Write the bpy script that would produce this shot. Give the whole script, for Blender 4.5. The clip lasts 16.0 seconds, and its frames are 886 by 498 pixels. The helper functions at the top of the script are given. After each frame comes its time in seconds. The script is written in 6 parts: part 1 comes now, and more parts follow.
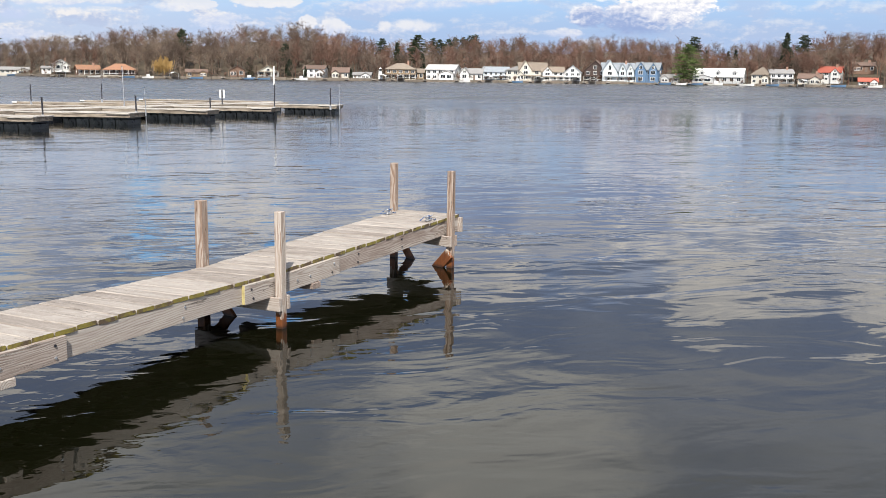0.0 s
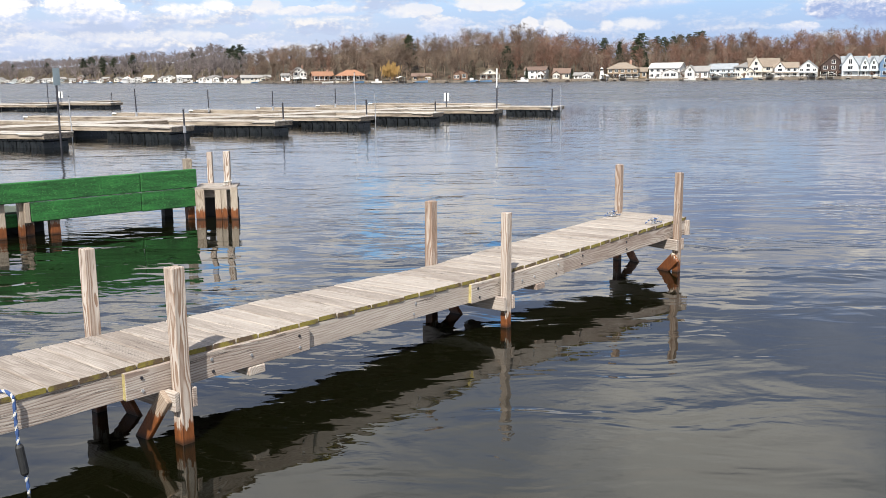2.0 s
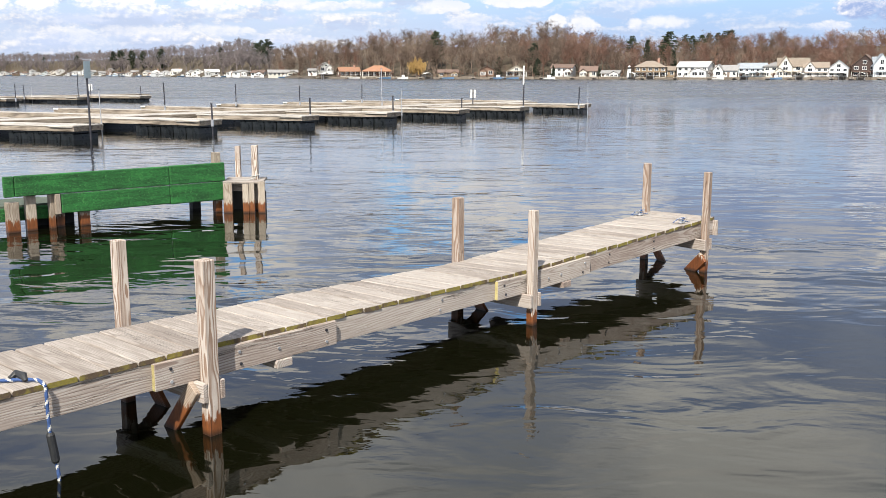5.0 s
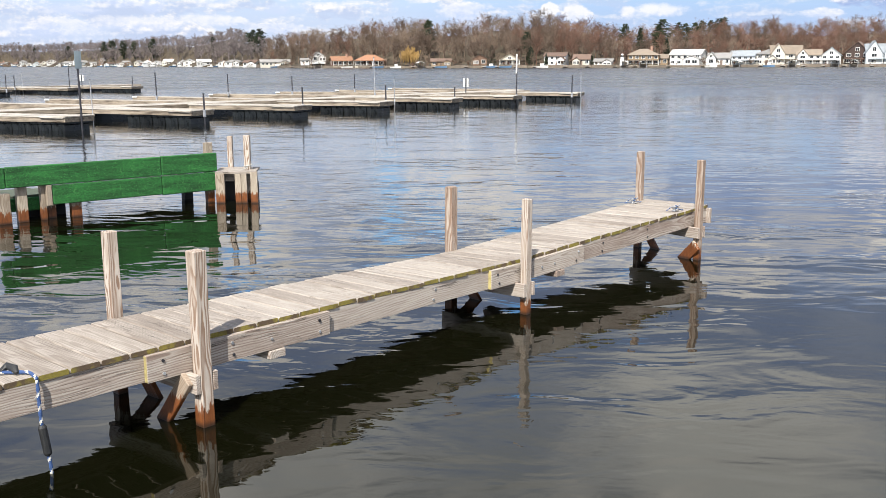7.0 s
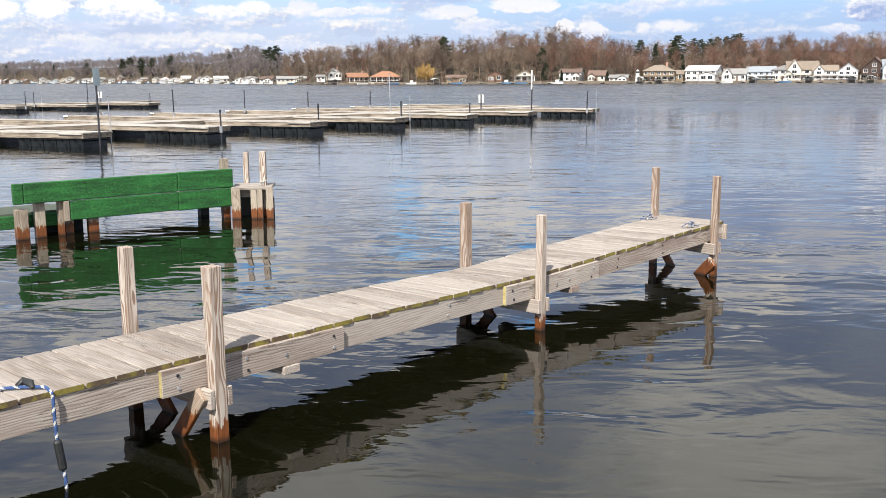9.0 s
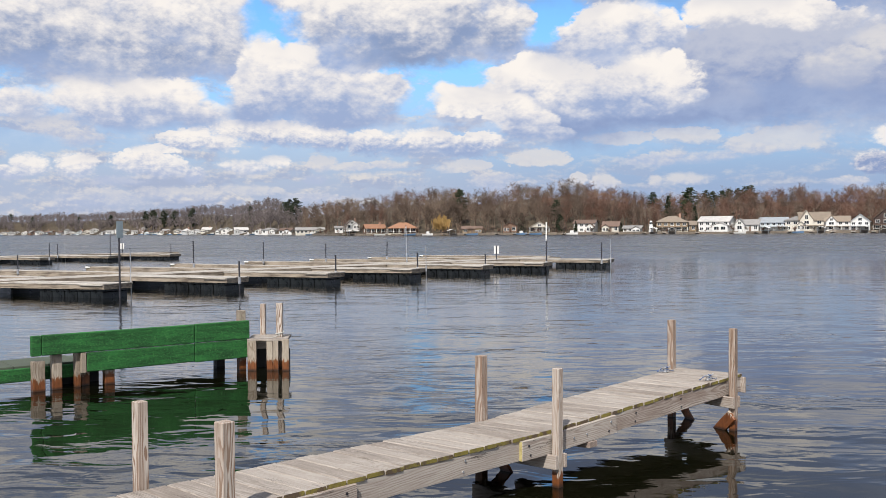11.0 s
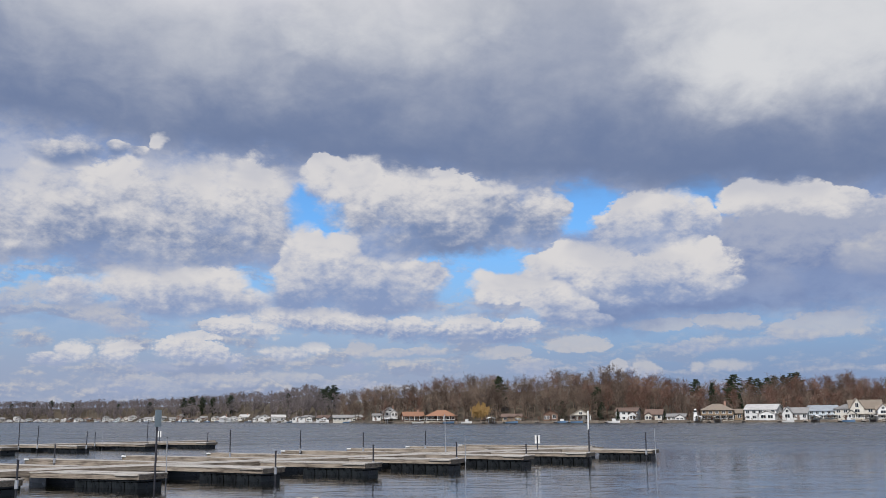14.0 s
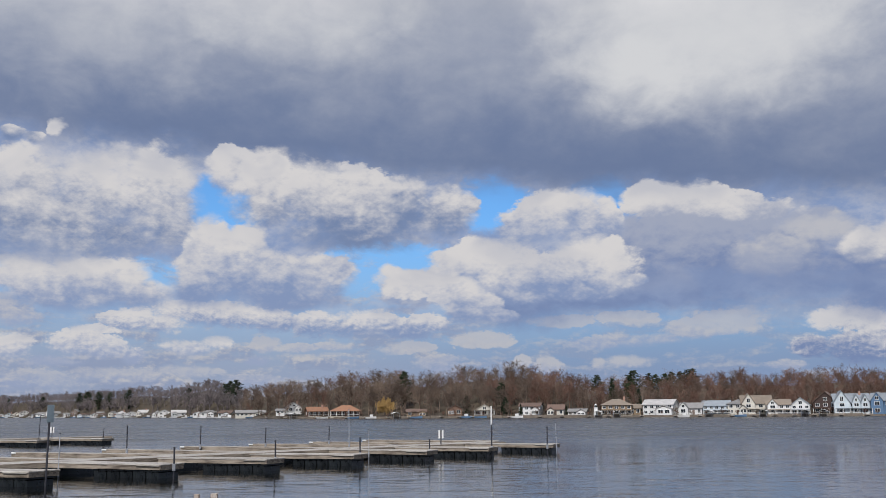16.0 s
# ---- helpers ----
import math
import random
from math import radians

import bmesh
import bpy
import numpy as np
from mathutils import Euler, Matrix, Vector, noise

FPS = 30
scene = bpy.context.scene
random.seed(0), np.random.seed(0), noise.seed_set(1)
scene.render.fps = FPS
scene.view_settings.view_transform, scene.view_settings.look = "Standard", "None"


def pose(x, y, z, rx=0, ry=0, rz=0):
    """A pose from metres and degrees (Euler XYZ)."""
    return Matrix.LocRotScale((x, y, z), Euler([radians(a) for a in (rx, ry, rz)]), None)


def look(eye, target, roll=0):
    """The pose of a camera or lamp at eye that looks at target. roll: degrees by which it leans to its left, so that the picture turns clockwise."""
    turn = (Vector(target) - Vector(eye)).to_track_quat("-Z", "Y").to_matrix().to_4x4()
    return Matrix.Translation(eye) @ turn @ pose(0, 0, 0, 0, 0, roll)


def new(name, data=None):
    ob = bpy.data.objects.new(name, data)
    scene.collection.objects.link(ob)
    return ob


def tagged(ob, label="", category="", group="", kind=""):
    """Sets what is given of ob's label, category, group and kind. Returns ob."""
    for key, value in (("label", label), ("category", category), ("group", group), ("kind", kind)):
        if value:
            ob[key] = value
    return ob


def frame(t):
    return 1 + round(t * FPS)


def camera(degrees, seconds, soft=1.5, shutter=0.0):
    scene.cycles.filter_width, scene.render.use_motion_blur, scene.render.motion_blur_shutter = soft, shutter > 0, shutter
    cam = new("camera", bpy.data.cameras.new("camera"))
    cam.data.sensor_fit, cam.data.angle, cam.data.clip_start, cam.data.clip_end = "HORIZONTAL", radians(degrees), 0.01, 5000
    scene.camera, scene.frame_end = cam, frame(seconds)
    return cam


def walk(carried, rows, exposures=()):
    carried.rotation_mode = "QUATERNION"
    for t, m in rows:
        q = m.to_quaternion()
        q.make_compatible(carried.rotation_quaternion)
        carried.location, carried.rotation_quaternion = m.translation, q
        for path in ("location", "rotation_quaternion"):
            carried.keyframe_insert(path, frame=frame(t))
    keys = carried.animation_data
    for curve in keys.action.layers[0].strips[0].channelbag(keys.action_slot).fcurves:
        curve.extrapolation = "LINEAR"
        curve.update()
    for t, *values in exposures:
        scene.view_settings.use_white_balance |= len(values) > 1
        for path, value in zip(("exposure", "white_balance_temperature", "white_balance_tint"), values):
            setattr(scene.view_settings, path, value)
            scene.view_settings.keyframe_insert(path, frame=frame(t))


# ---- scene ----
# ---------------------------------------------------------------- camera
cam = camera(50.0, 16.0, soft=0.7)
ROWS = [
    (0.0, 0.104, 0.042, 2.292, 79.72, -0.70, -14.40),
    (0.5, 0.091, 0.036, 2.295, 79.92, -0.34, -10.49),
    (1.0, 0.062, 0.017, 2.300, 80.52, 0.02, -6.48),
    (1.5, 0.043, 0.010, 2.304, 80.26, 0.32, -3.01),
    (2.0, 0.028, 0.005, 2.304, 79.76, 0.55, -1.36),
    (2.5, 0.018, 0.010, 2.304, 79.78, 0.27, -0.32),
    (3.0, 0.008, 0.006, 2.304, 79.22, -0.34, 0.41),
    (3.5, 0.002, -0.003, 2.306, 79.74, -0.30, 0.05),
    (4.0, 0.000, -0.008, 2.307, 79.81, -0.15, 0.10),
    (6.5, 0.003, 0.015, 2.299, 78.99, 0.15, 0.09),
    (7.0, 0.006, 0.021, 2.300, 78.92, 0.24, -0.22),
    (7.5, 0.007, 0.025, 2.301, 78.73, 0.46, -0.28),
    (8.0, 0.008, 0.032, 2.301, 78.47, 0.45, 0.22),
    (8.2, 0.005, 0.032, 2.300, 78.71, 0.35, 0.30),
    (10.3, 0.023, -0.013, 2.315, 84.34, 0.52, 1.20),
    (10.5, 0.022, -0.016, 2.323, 85.67, 0.40, 1.16),
    (11.0, 0.020, -0.015, 2.339, 88.88, 0.43, 1.65),
    (11.5, 0.018, -0.016, 2.359, 91.81, 0.40, 2.10),
    (12.0, 0.016, -0.019, 2.376, 94.56, 0.15, 2.82),
    (12.5, 0.008, -0.019, 2.387, 97.00, -0.08, 2.78),
    (13.0, 0.003, -0.016, 2.394, 98.45, 0.30, 3.25),
    (13.5, -0.002, -0.008, 2.395, 99.74, 0.90, 4.12),
    (14.0, -0.002, -0.005, 2.395, 100.11, 0.31, 3.97),
    (14.5, 0.003, -0.002, 2.395, 99.82, 0.09, 3.25),
    (15.0, 0.010, -0.002, 2.395, 99.79, 0.34, 2.62),
    (15.5, 0.027, -0.001, 2.395, 99.60, 0.23, 0.31),
    (16.0, 0.032, -0.002, 2.395, 99.79, 0.36, -1.68),
]
walk(cam, [(t, pose(x, y, z, rx, ry, rz)) for t, x, y, z, rx, ry, rz in ROWS],
     exposures=((0.0, 0.58, 6580, 9), (1.5, 0.64, 6650, 9), (3.5, 0.76, 6680, 8), (8.0, 0.79, 6650, 8), (10.3, 0.46, 6750, 10), (11.0, 0.23, 6600, 10), (12.5, -0.06, 6600, 10), (14.0, -0.22, 6200, 11), (16.0, -0.30, 6200, 11)))

# ---------------------------------------------------------------- node helpers
class Nodes:
    """Short calls for building a node tree."""

    def __init__(self, tree):
        self.tree = tree
        tree.nodes.clear()

    def add(self, kind):
        return self.tree.nodes.new(kind)

    def link(self, source, socket):
        if isinstance(source, (int, float)):
            socket.default_value = source
        elif isinstance(source, (tuple, list)):
            size = len(socket.default_value)
            socket.default_value = (tuple(source) + (1.0,))[:size]
        else:
            self.tree.links.new(source, socket)

    def math(self, op, a, b=0.0, c=0.0, clamp=False):
        node = self.add("ShaderNodeMath")
        node.operation, node.use_clamp = op, clamp
        self.link(a, node.inputs[0])
        self.link(b, node.inputs[1])
        self.link(c, node.inputs[2])
        return node.outputs[0]

    def smooth(self, value, low, high, out0=0.0, out1=1.0):
        if isinstance(low, (int, float)) and isinstance(high, (int, float)) and low > high:
            low, high, out0, out1 = high, low, out1, out0
        node = self.add("ShaderNodeMapRange")
        node.interpolation_type = "SMOOTHSTEP"
        for source, name in ((value, "Value"), (low, "From Min"), (high, "From Max"), (out0, "To Min"), (out1, "To Max")):
            self.link(source, node.inputs[name])
        return node.outputs[0]

    def mix(self, fac, a, b, blend="MIX"):
        node = self.add("ShaderNodeMix")
        node.data_type, node.blend_type = "RGBA", blend
        self.link(fac, node.inputs[0])
        self.link(a, node.inputs[6])
        self.link(b, node.inputs[7])
        return node.outputs[2]

    def scaled(self, vector, scale, shift=(0, 0, 0)):
        node = self.add("ShaderNodeMapping")
        self.link(vector, node.inputs["Vector"])
        node.inputs["Scale"].default_value = scale
        node.inputs["Location"].default_value = shift
        return node.outputs[0]

    def noise(self, vector, scale, detail=4.0, rough=0.55, distortion=0.0, lac=2.0):
        node = self.add("ShaderNodeTexNoise")
        self.link(vector, node.inputs["Vector"])
        node.inputs["Scale"].default_value = scale
        node.inputs["Detail"].default_value = detail
        node.inputs["Roughness"].default_value = rough
        node.inputs["Lacunarity"].default_value = lac
        node.inputs["Distortion"].default_value = distortion
        return node.outputs["Fac"]

    def combine(self, x, y, z):
        node = self.add("ShaderNodeCombineXYZ")
        for source, socket in zip((x, y, z), node.inputs):
            self.link(source, socket)
        return node.outputs[0]

    def bump(self, height, strength=0.3, distance=0.01, normal=None):
        node = self.add("ShaderNodeBump")
        node.inputs["Strength"].default_value = strength
        node.inputs["Distance"].default_value = distance
        self.link(height, node.inputs["Height"])
        if normal is not None:
            self.link(normal, node.inputs["Normal"])
        return node.outputs[0]


# ---------------------------------------------------------------- sky and sun
SUN_TURN, SUN_HEIGHT = 194.0, 48.5


def cloudy_sky():
    """A spring sky of broken cumulus: lit tops, grey flat bases, blue gaps."""
    world = bpy.data.worlds.new("cloudy_sky")
    world.use_nodes = True
    n = Nodes(world.node_tree)
    way = n.add("ShaderNodeTexCoord").outputs["Generated"]
    split = n.add("ShaderNodeSeparateXYZ")
    n.link(way, split.inputs[0])
    x, y, z = split.outputs
    turn = n.math("MULTIPLY", n.math("ARCTAN2", x, y), 57.2958)
    rise = n.math("MULTIPLY", n.math("ARCSINE", n.math("ABSOLUTE", z)), 57.2958)
    sky = n.add("ShaderNodeTexSky")
    sky.sky_type, sky.sun_disc, sky.sun_elevation, sky.sun_rotation = "NISHITA", False, radians(SUN_HEIGHT), radians(SUN_TURN)
    blue = n.mix(1.0, sky.outputs[0], (0.080, 0.132, 0.178), "MULTIPLY")
    plain = n.combine(turn, n.math("MULTIPLY", rise, 1.5), 0.0)
    # broad shifts bend the outlines, rounded lobes give them their heads
    node = n.add("ShaderNodeTexNoise")
    n.link(n.scaled(plain, (1, 1, 1), (3.1, 2.2, 4.0)), node.inputs["Vector"])
    node.inputs["Scale"].default_value = 0.34
    node.inputs["Detail"].default_value = 4.0
    bend = n.add("ShaderNodeSeparateXYZ")
    n.link(node.outputs["Color"], bend.inputs[0])
    calm = n.smooth(rise, 1.5, 13.0, 0.35, 1.0)
    turned = n.math("ADD", turn, n.math("MULTIPLY", calm, n.math("MULTIPLY", n.math("SUBTRACT", bend.outputs[0], 0.5), 3.0)))
    raised = n.math("ADD", rise, n.math("MULTIPLY", calm, n.math("MULTIPLY", n.math("SUBTRACT", bend.outputs[1], 0.5), 1.7)))

    def billows(vector, scale):
        """Rounded heads with sharp creases between them, at three sizes."""
        total = None
        for k, weight in ((1.0, 0.52), (2.3, 0.32), (5.1, 0.19), (11.0, 0.09)):
            one = n.math("ABSOLUTE", n.math("MULTIPLY", n.math("SUBTRACT", n.noise(vector, scale * k, 1.5, 0.5), 0.5), 2.0 * weight))
            total = one if total is None else n.math("ADD", total, one)
        return n.math("SUBTRACT", total, 0.205)

    # the same heads seen a little toward the sun shade their far sides
    heads = billows(plain, 0.46)
    relief = n.math("SUBTRACT", heads, billows(n.scaled(plain, (1, 1, 1), (-0.40, 0.65, 0)), 0.46))
    small = billows(plain, 0.95)
    small_relief = n.math("SUBTRACT", small, billows(n.scaled(plain, (1, 1, 1), (-0.15, 0.26, 0)), 0.95))
    soft = n.math("SUBTRACT", n.noise(plain, 0.30, 5, 0.55, 0.3), 0.5)
    wisp = n.math("SUBTRACT", n.noise(plain, 0.9, 6, 0.62, 0.5), 0.5)
    fray = n.smooth(n.noise(n.scaled(plain, (1, 1, 1), (9.0, 4.0, 1.0)), 0.28, 2, 0.5), 0.40, 0.62)
    sheet = blue
    # a pale veil with small rows of cloud toward the horizon
    low = n.combine(n.math("MULTIPLY", turned, 0.30), n.math("MULTIPLY", raised, 0.95), 3.7)
    rows = n.math("ADD", n.noise(low, 1.0, 6, 0.55, 0.2), n.math("MULTIPLY", small, 0.16))
    cover = n.math("MULTIPLY", n.smooth(rows, 0.43, 0.60), n.smooth(rise, 12.0, 7.0))
    shade = n.smooth(n.math("SUBTRACT", n.noise(n.scaled(low, (1, 1, 1), (0, 0.32, 0)), 1.0, 3, 0.5, 0.2), n.math("MULTIPLY", small_relief, 0.5)), 0.36, 0.62)
    rowcol = n.mix(shade, (0.64, 0.615, 0.605), (0.34, 0.395, 0.54))
    sheet = n.mix(n.smooth(rise, 12.0, 2.0, 0.0, 0.95), sheet, n.mix(n.smooth(turn, -8.0, 12.0), (0.37, 0.42, 0.56), (0.275, 0.355, 0.54)))
    sheet = n.mix(n.math("MULTIPLY", cover, n.smooth(turn, 0.0, 12.0, 0.85, 0.45)), sheet, rowcol)

    # a broken sheet of mid-grey cloud fills the middle heights, open in a few places
    drift = n.mix(n.smooth(n.math("ADD", n.math("ADD", soft, n.math("MULTIPLY", relief, 0.30)), n.math("MULTIPLY", wisp, 0.25)), -0.16, 0.18), (0.30, 0.375, 0.57), (0.545, 0.56, 0.64))
    open_sky = None
    for az, el, w, h in ((-15.4, 8.0, 1.16, 0.82), (-11.6, 11.9, 1.77, 1.02), (-12.6, 12.7, 0.75, 0.89), (4.8, 12.4, 1.77, 1.16), (11.5, 12.8, 1.71, 1.02), (-3.2, 8.5, 1.50, 1.50), (-0.5, 9.3, 2.05, 0.75), (-26.8, 7.3, 3.75, 1.16), (-4.9, 8.8, 1.02, 0.82)):
        gx = n.math("DIVIDE", n.math("SUBTRACT", turned, az), w)
        gy = n.math("DIVIDE", n.math("SUBTRACT", raised, el), h)
        near = n.math("SQRT", n.math("ADD", n.math("MULTIPLY", gx, gx), n.math("MULTIPLY", gy, gy)))
        open_sky = near if open_sky is None else n.math("MINIMUM", open_sky, near)
    open_sky = n.smooth(n.math("ADD", open_sky, n.math("MULTIPLY", wisp, 1.2)), 0.85, 1.6)
    sheet = n.mix(n.math("MULTIPLY", open_sky, n.smooth(rise, 4.0, 8.0, 0.0, 0.93)), sheet, drift)

    def cloud(under, base, top, lit, dark, blur, dense, *puffs):
        """One cumulus, made of rounded puffs (azimuth, height, half width, half height in degrees); base and top set its tone,
        blur the softness of its rim, dense how much it hides."""
        group = bpy.data.node_groups.new("cumulus", "ShaderNodeTree")
        for kind, name in (("Color", "under"), ("Vector", "where"), *[("Float", k) for k in ("raised", "crowns", "folds", "wisp", "soft", "fray", "veil")]):
            group.interface.new_socket(name, in_out="INPUT", socket_type="NodeSocket" + kind)
        group.interface.new_socket("colour", in_out="OUTPUT", socket_type="NodeSocketColor")
        c = Nodes(group)
        given = c.add("NodeGroupInput").outputs
        near = None
        for az, el, w, h in puffs:
            node = c.add("ShaderNodeVectorMath")
            node.operation = "MULTIPLY_ADD"
            c.link(given["where"], node.inputs[0])
            node.inputs[1].default_value = (1 / w, 1 / h, 0)
            node.inputs[2].default_value = (-az / w, -el / h, 0)
            far = c.add("ShaderNodeVectorMath")
            far.operation = "LENGTH"
            c.link(node.outputs[0], far.inputs[0])
            if near is None:
                near = far.outputs["Value"]
            else:
                near = c.math("SMOOTH_MIN", near, far.outputs["Value"], 0.16)
        q = c.math("DIVIDE", c.math("SUBTRACT", given["raised"], base), top - base)
        far_off = top < 8.0
        body = c.math("ADD", c.math("SUBTRACT", 1.18, c.math("MULTIPLY", near, near)), c.math("ADD", c.math("MULTIPLY", given["crowns"], 2.0 if far_off else 1.15), c.math("MULTIPLY", given["wisp"], 0.9)))
        rim = c.math("MULTIPLY", blur, c.math("ADD", c.smooth(q, 0.0, 0.6, 2.4, 0.55), c.math("MULTIPLY", given["fray"], 1.6)))
        cover = c.smooth(body, c.math("MULTIPLY", rim, -0.45), rim)
        tone = c.math("ADD", c.math("ADD", q, c.math("MULTIPLY", given["folds"], 0.8 if far_off else 0.65)), c.math("ADD", c.math("MULTIPLY", given["soft"], 0.85), c.math("MULTIPLY", given["wisp"], 0.16)))
        colour = c.mix(c.smooth(tone, 0.08, 0.78), dark, lit)
        colour = c.mix(c.math("MULTIPLY", given["veil"], c.smooth(q, 0.35, 1.0, 0.0, 0.55)), colour, (0.50, 0.52, 0.60))
        c.link(c.mix(c.math("MULTIPLY", cover, dense), given["under"], colour), c.add("NodeGroupOutput").inputs["colour"])
        use = n.add("ShaderNodeGroup")
        use.node_tree = group
        for name, source in (("under", under), ("where", where), ("raised", raised), ("crowns", small if far_off else heads), ("folds", small_relief if far_off else relief), ("wisp", wisp), ("soft", soft), ("fray", fray), ("veil", veil)):
            n.link(source, use.inputs[name])
        return use.outputs["colour"]

    where = n.combine(turned, raised, 0.0)
    veil = n.smooth(n.noise(plain, 0.22, 3, 0.5, 0.4), 0.40, 0.60)
    white, pale = (0.82, 0.78, 0.745), (0.62, 0.61, 0.625)
    grey, slate = (0.29, 0.37, 0.565), (0.225, 0.295, 0.465)
    dim, deep, haze = (0.43, 0.465, 0.575), (0.225, 0.295, 0.49), (0.39, 0.45, 0.61)
    for az in (30.0, 39.0, 49.0, -34.0, -43.0):
        sheet = cloud(sheet, 4.6, 9.4, white, grey, 0.4, 1.0, (az, 6.6, 4.4, 1.7), (az + 2.0, 7.8, 2.4, 1.5), (az - 1.8, 5.8, 3.2, 1.1))
    sheet = cloud(sheet, 1.1, 3.3, pale, haze, 0.5, 0.7, (-21.4, 1.9, 3.1, 0.61), (-17.3, 2.2, 2.7, 0.51), (-13.3, 2.4, 1.9, 0.32), (-9.4, 2.0, 2.0, 0.30))
    sheet = cloud(sheet, 3.0, 4.6, white, haze, 0.4, 0.85, (-22.7, 3.7, 1.1, 0.68), (-20.6, 2.9, 1.7, 0.31), (-13.4, 3.8, 1.6, 0.52), (-11.5, 4.2, 1.0, 0.39))
    sheet = cloud(sheet, 3.0, 5.0, white, haze, 0.35, 0.9, (-19.2, 4.1, 1.7, 0.88), (-17.9, 3.8, 1.4, 0.64), (-16.4, 3.3, 0.7, 0.45), (-18.4, 4.7, 1.5, 0.38))
    sheet = cloud(sheet, 3.1, 4.7, pale, haze, 0.45, 0.85, (-8.9, 4.1, 0.9, 0.53), (-9.3, 3.1, 0.7, 0.30), (-7.4, 3.9, 2.0, 0.27), (-4.9, 4.0, 1.3, 0.27))
    sheet = cloud(sheet, 2.2, 4.4, pale, haze, 0.5, 0.8, (-0.1, 3.9, 1.5, 0.34), (1.4, 3.0, 1.5, 0.54), (4.0, 4.3, 2.0, 0.51), (1.7, 2.5, 1.2, 0.47), (-1.1, 3.6, 1.0, 0.27))
    sheet = cloud(sheet, 2.0, 3.3, pale, haze, 0.5, 0.8, (6.5, 3.0, 0.6, 0.40), (8.0, 2.8, 0.8, 0.53), (11.0, 2.8, 0.5, 0.40), (12.6, 2.9, 1.6, 0.33), (21.4, 2.5, 1.2, 0.32))
    sheet = cloud(sheet, 3.4, 5.5, pale, haze, 0.5, 0.75, (11.7, 4.1, 2.6, 0.40), (14.0, 4.2, 1.9, 0.33), (18.5, 5.1, 2.2, 0.78), (16.6, 4.8, 1.9, 0.59), (12.7, 5.4, 1.8, 0.40), (9.0, 5.3, 2.0, 0.40))
    sheet = cloud(sheet, 2.3, 5.8, white, deep, 0.35, 0.95, (25.4, 5.1, 2.1, 0.81), (23.7, 5.0, 1.2, 0.57), (25.6, 3.4, 2.4, 0.92), (22.7, 3.6, 1.2, 0.63), (27.6, 4.1, 2.2, 1.21))
    sheet = cloud(sheet, 5.4, 8.4, grey, deep, 0.6, 0.95, (17.3, 7.1, 7.3, 1.38), (11.1, 6.9, 5.0, 1.34), (22.6, 6.7, 3.9, 1.14), (26.6, 6.3, 2.5, 1.23), (6.7, 6.2, 3.4, 1.35))
    sheet = cloud(sheet, 4.4, 7.0, pale, haze, 0.45, 0.85, (-25.1, 6.5, 0.8, 0.49), (-23.8, 6.0, 1.4, 0.73), (-22.5, 5.4, 1.1, 0.49))
    sheet = cloud(sheet, 2.9, 4.5, white, haze, 0.35, 0.9, (-25.0, 3.8, 1.2, 0.60), (-22.5, 4.0, 1.1, 0.55), (-26.5, 3.4, 1.3, 0.42))
    sheet = cloud(sheet, 5.6, 7.8, pale, haze, 0.5, 0.85, (-27.4, 7.0, 1.0, 0.83), (-28.6, 6.6, 1.0, 0.70))
    sheet = cloud(sheet, 4.4, 6.3, white, grey, 0.35, 0.95, (-2.5, 5.4, 2.0, 0.88), (-0.5, 4.9, 1.9, 0.68), (-5.9, 5.3, 1.7, 0.81), (0.9, 5.4, 1.4, 0.68), (-4.2, 4.9, 2.0, 0.47))
    sheet = cloud(sheet, 4.2, 6.0, white, grey, 0.35, 0.95, (-16.4, 5.4, 1.4, 0.71), (-14.7, 5.2, 1.1, 0.58), (-17.2, 5.6, 0.9, 0.32))
    sheet = cloud(sheet, 4.9, 6.5, white, grey, 0.3, 1.0, (-11.2, 5.8, 3.1, 0.73), (-8.6, 5.6, 1.6, 0.67), (-13.8, 5.9, 1.7, 0.52))
    sheet = cloud(sheet, 4.9, 8.5, white, grey, 0.3, 1.0, (-0.3, 7.8, 2.1, 0.95), (2.3, 7.4, 1.8, 1.02), (-1.5, 8.4, 0.9, 0.48), (3.6, 6.2, 1.9, 0.88), (5.3, 5.7, 1.4, 0.44), (1.3, 8.3, 1.4, 0.54))
    sheet = cloud(sheet, 5.7, 9.1, white, grey, 0.45, 1.0, (-22.1, 7.8, 2.6, 1.00), (-19.1, 7.9, 2.4, 1.08), (-17.1, 7.8, 1.5, 1.16), (-15.9, 6.8, 1.5, 0.84), (-20.2, 6.6, 3.2, 0.69), (-25.1, 7.1, 1.9, 1.03))
    # the broad dark cloud overhead, with a brighter break in it
    brim = n.math("ADD", n.math("ADD", 13.3, n.math("MULTIPLY", turn, -0.08)), n.math("ADD", n.math("MULTIPLY", soft, -2.2), n.math("MULTIPLY", n.math("SUBTRACT", rise, raised), 0.9)))
    above = n.math("SUBTRACT", rise, brim)
    cover = n.smooth(above, -0.5, 2.0)
    over = n.noise(plain, 0.075, 4, 0.5, 0.4)

    def glow(az, el, w, h, low, high):
        """A brighter patch in the broad cloud, where it thins."""
        gx = n.math("DIVIDE", n.math("SUBTRACT", turn, az), w)
        gy = n.math("DIVIDE", n.math("SUBTRACT", rise, el), h)
        near = n.math("ADD", n.math("SUBTRACT", 1.0, n.math("ADD", n.math("MULTIPLY", gx, gx), n.math("MULTIPLY", gy, gy))), n.math("ADD", n.math("MULTIPLY", soft, 1.3), n.math("MULTIPLY", wisp, 0.15)))
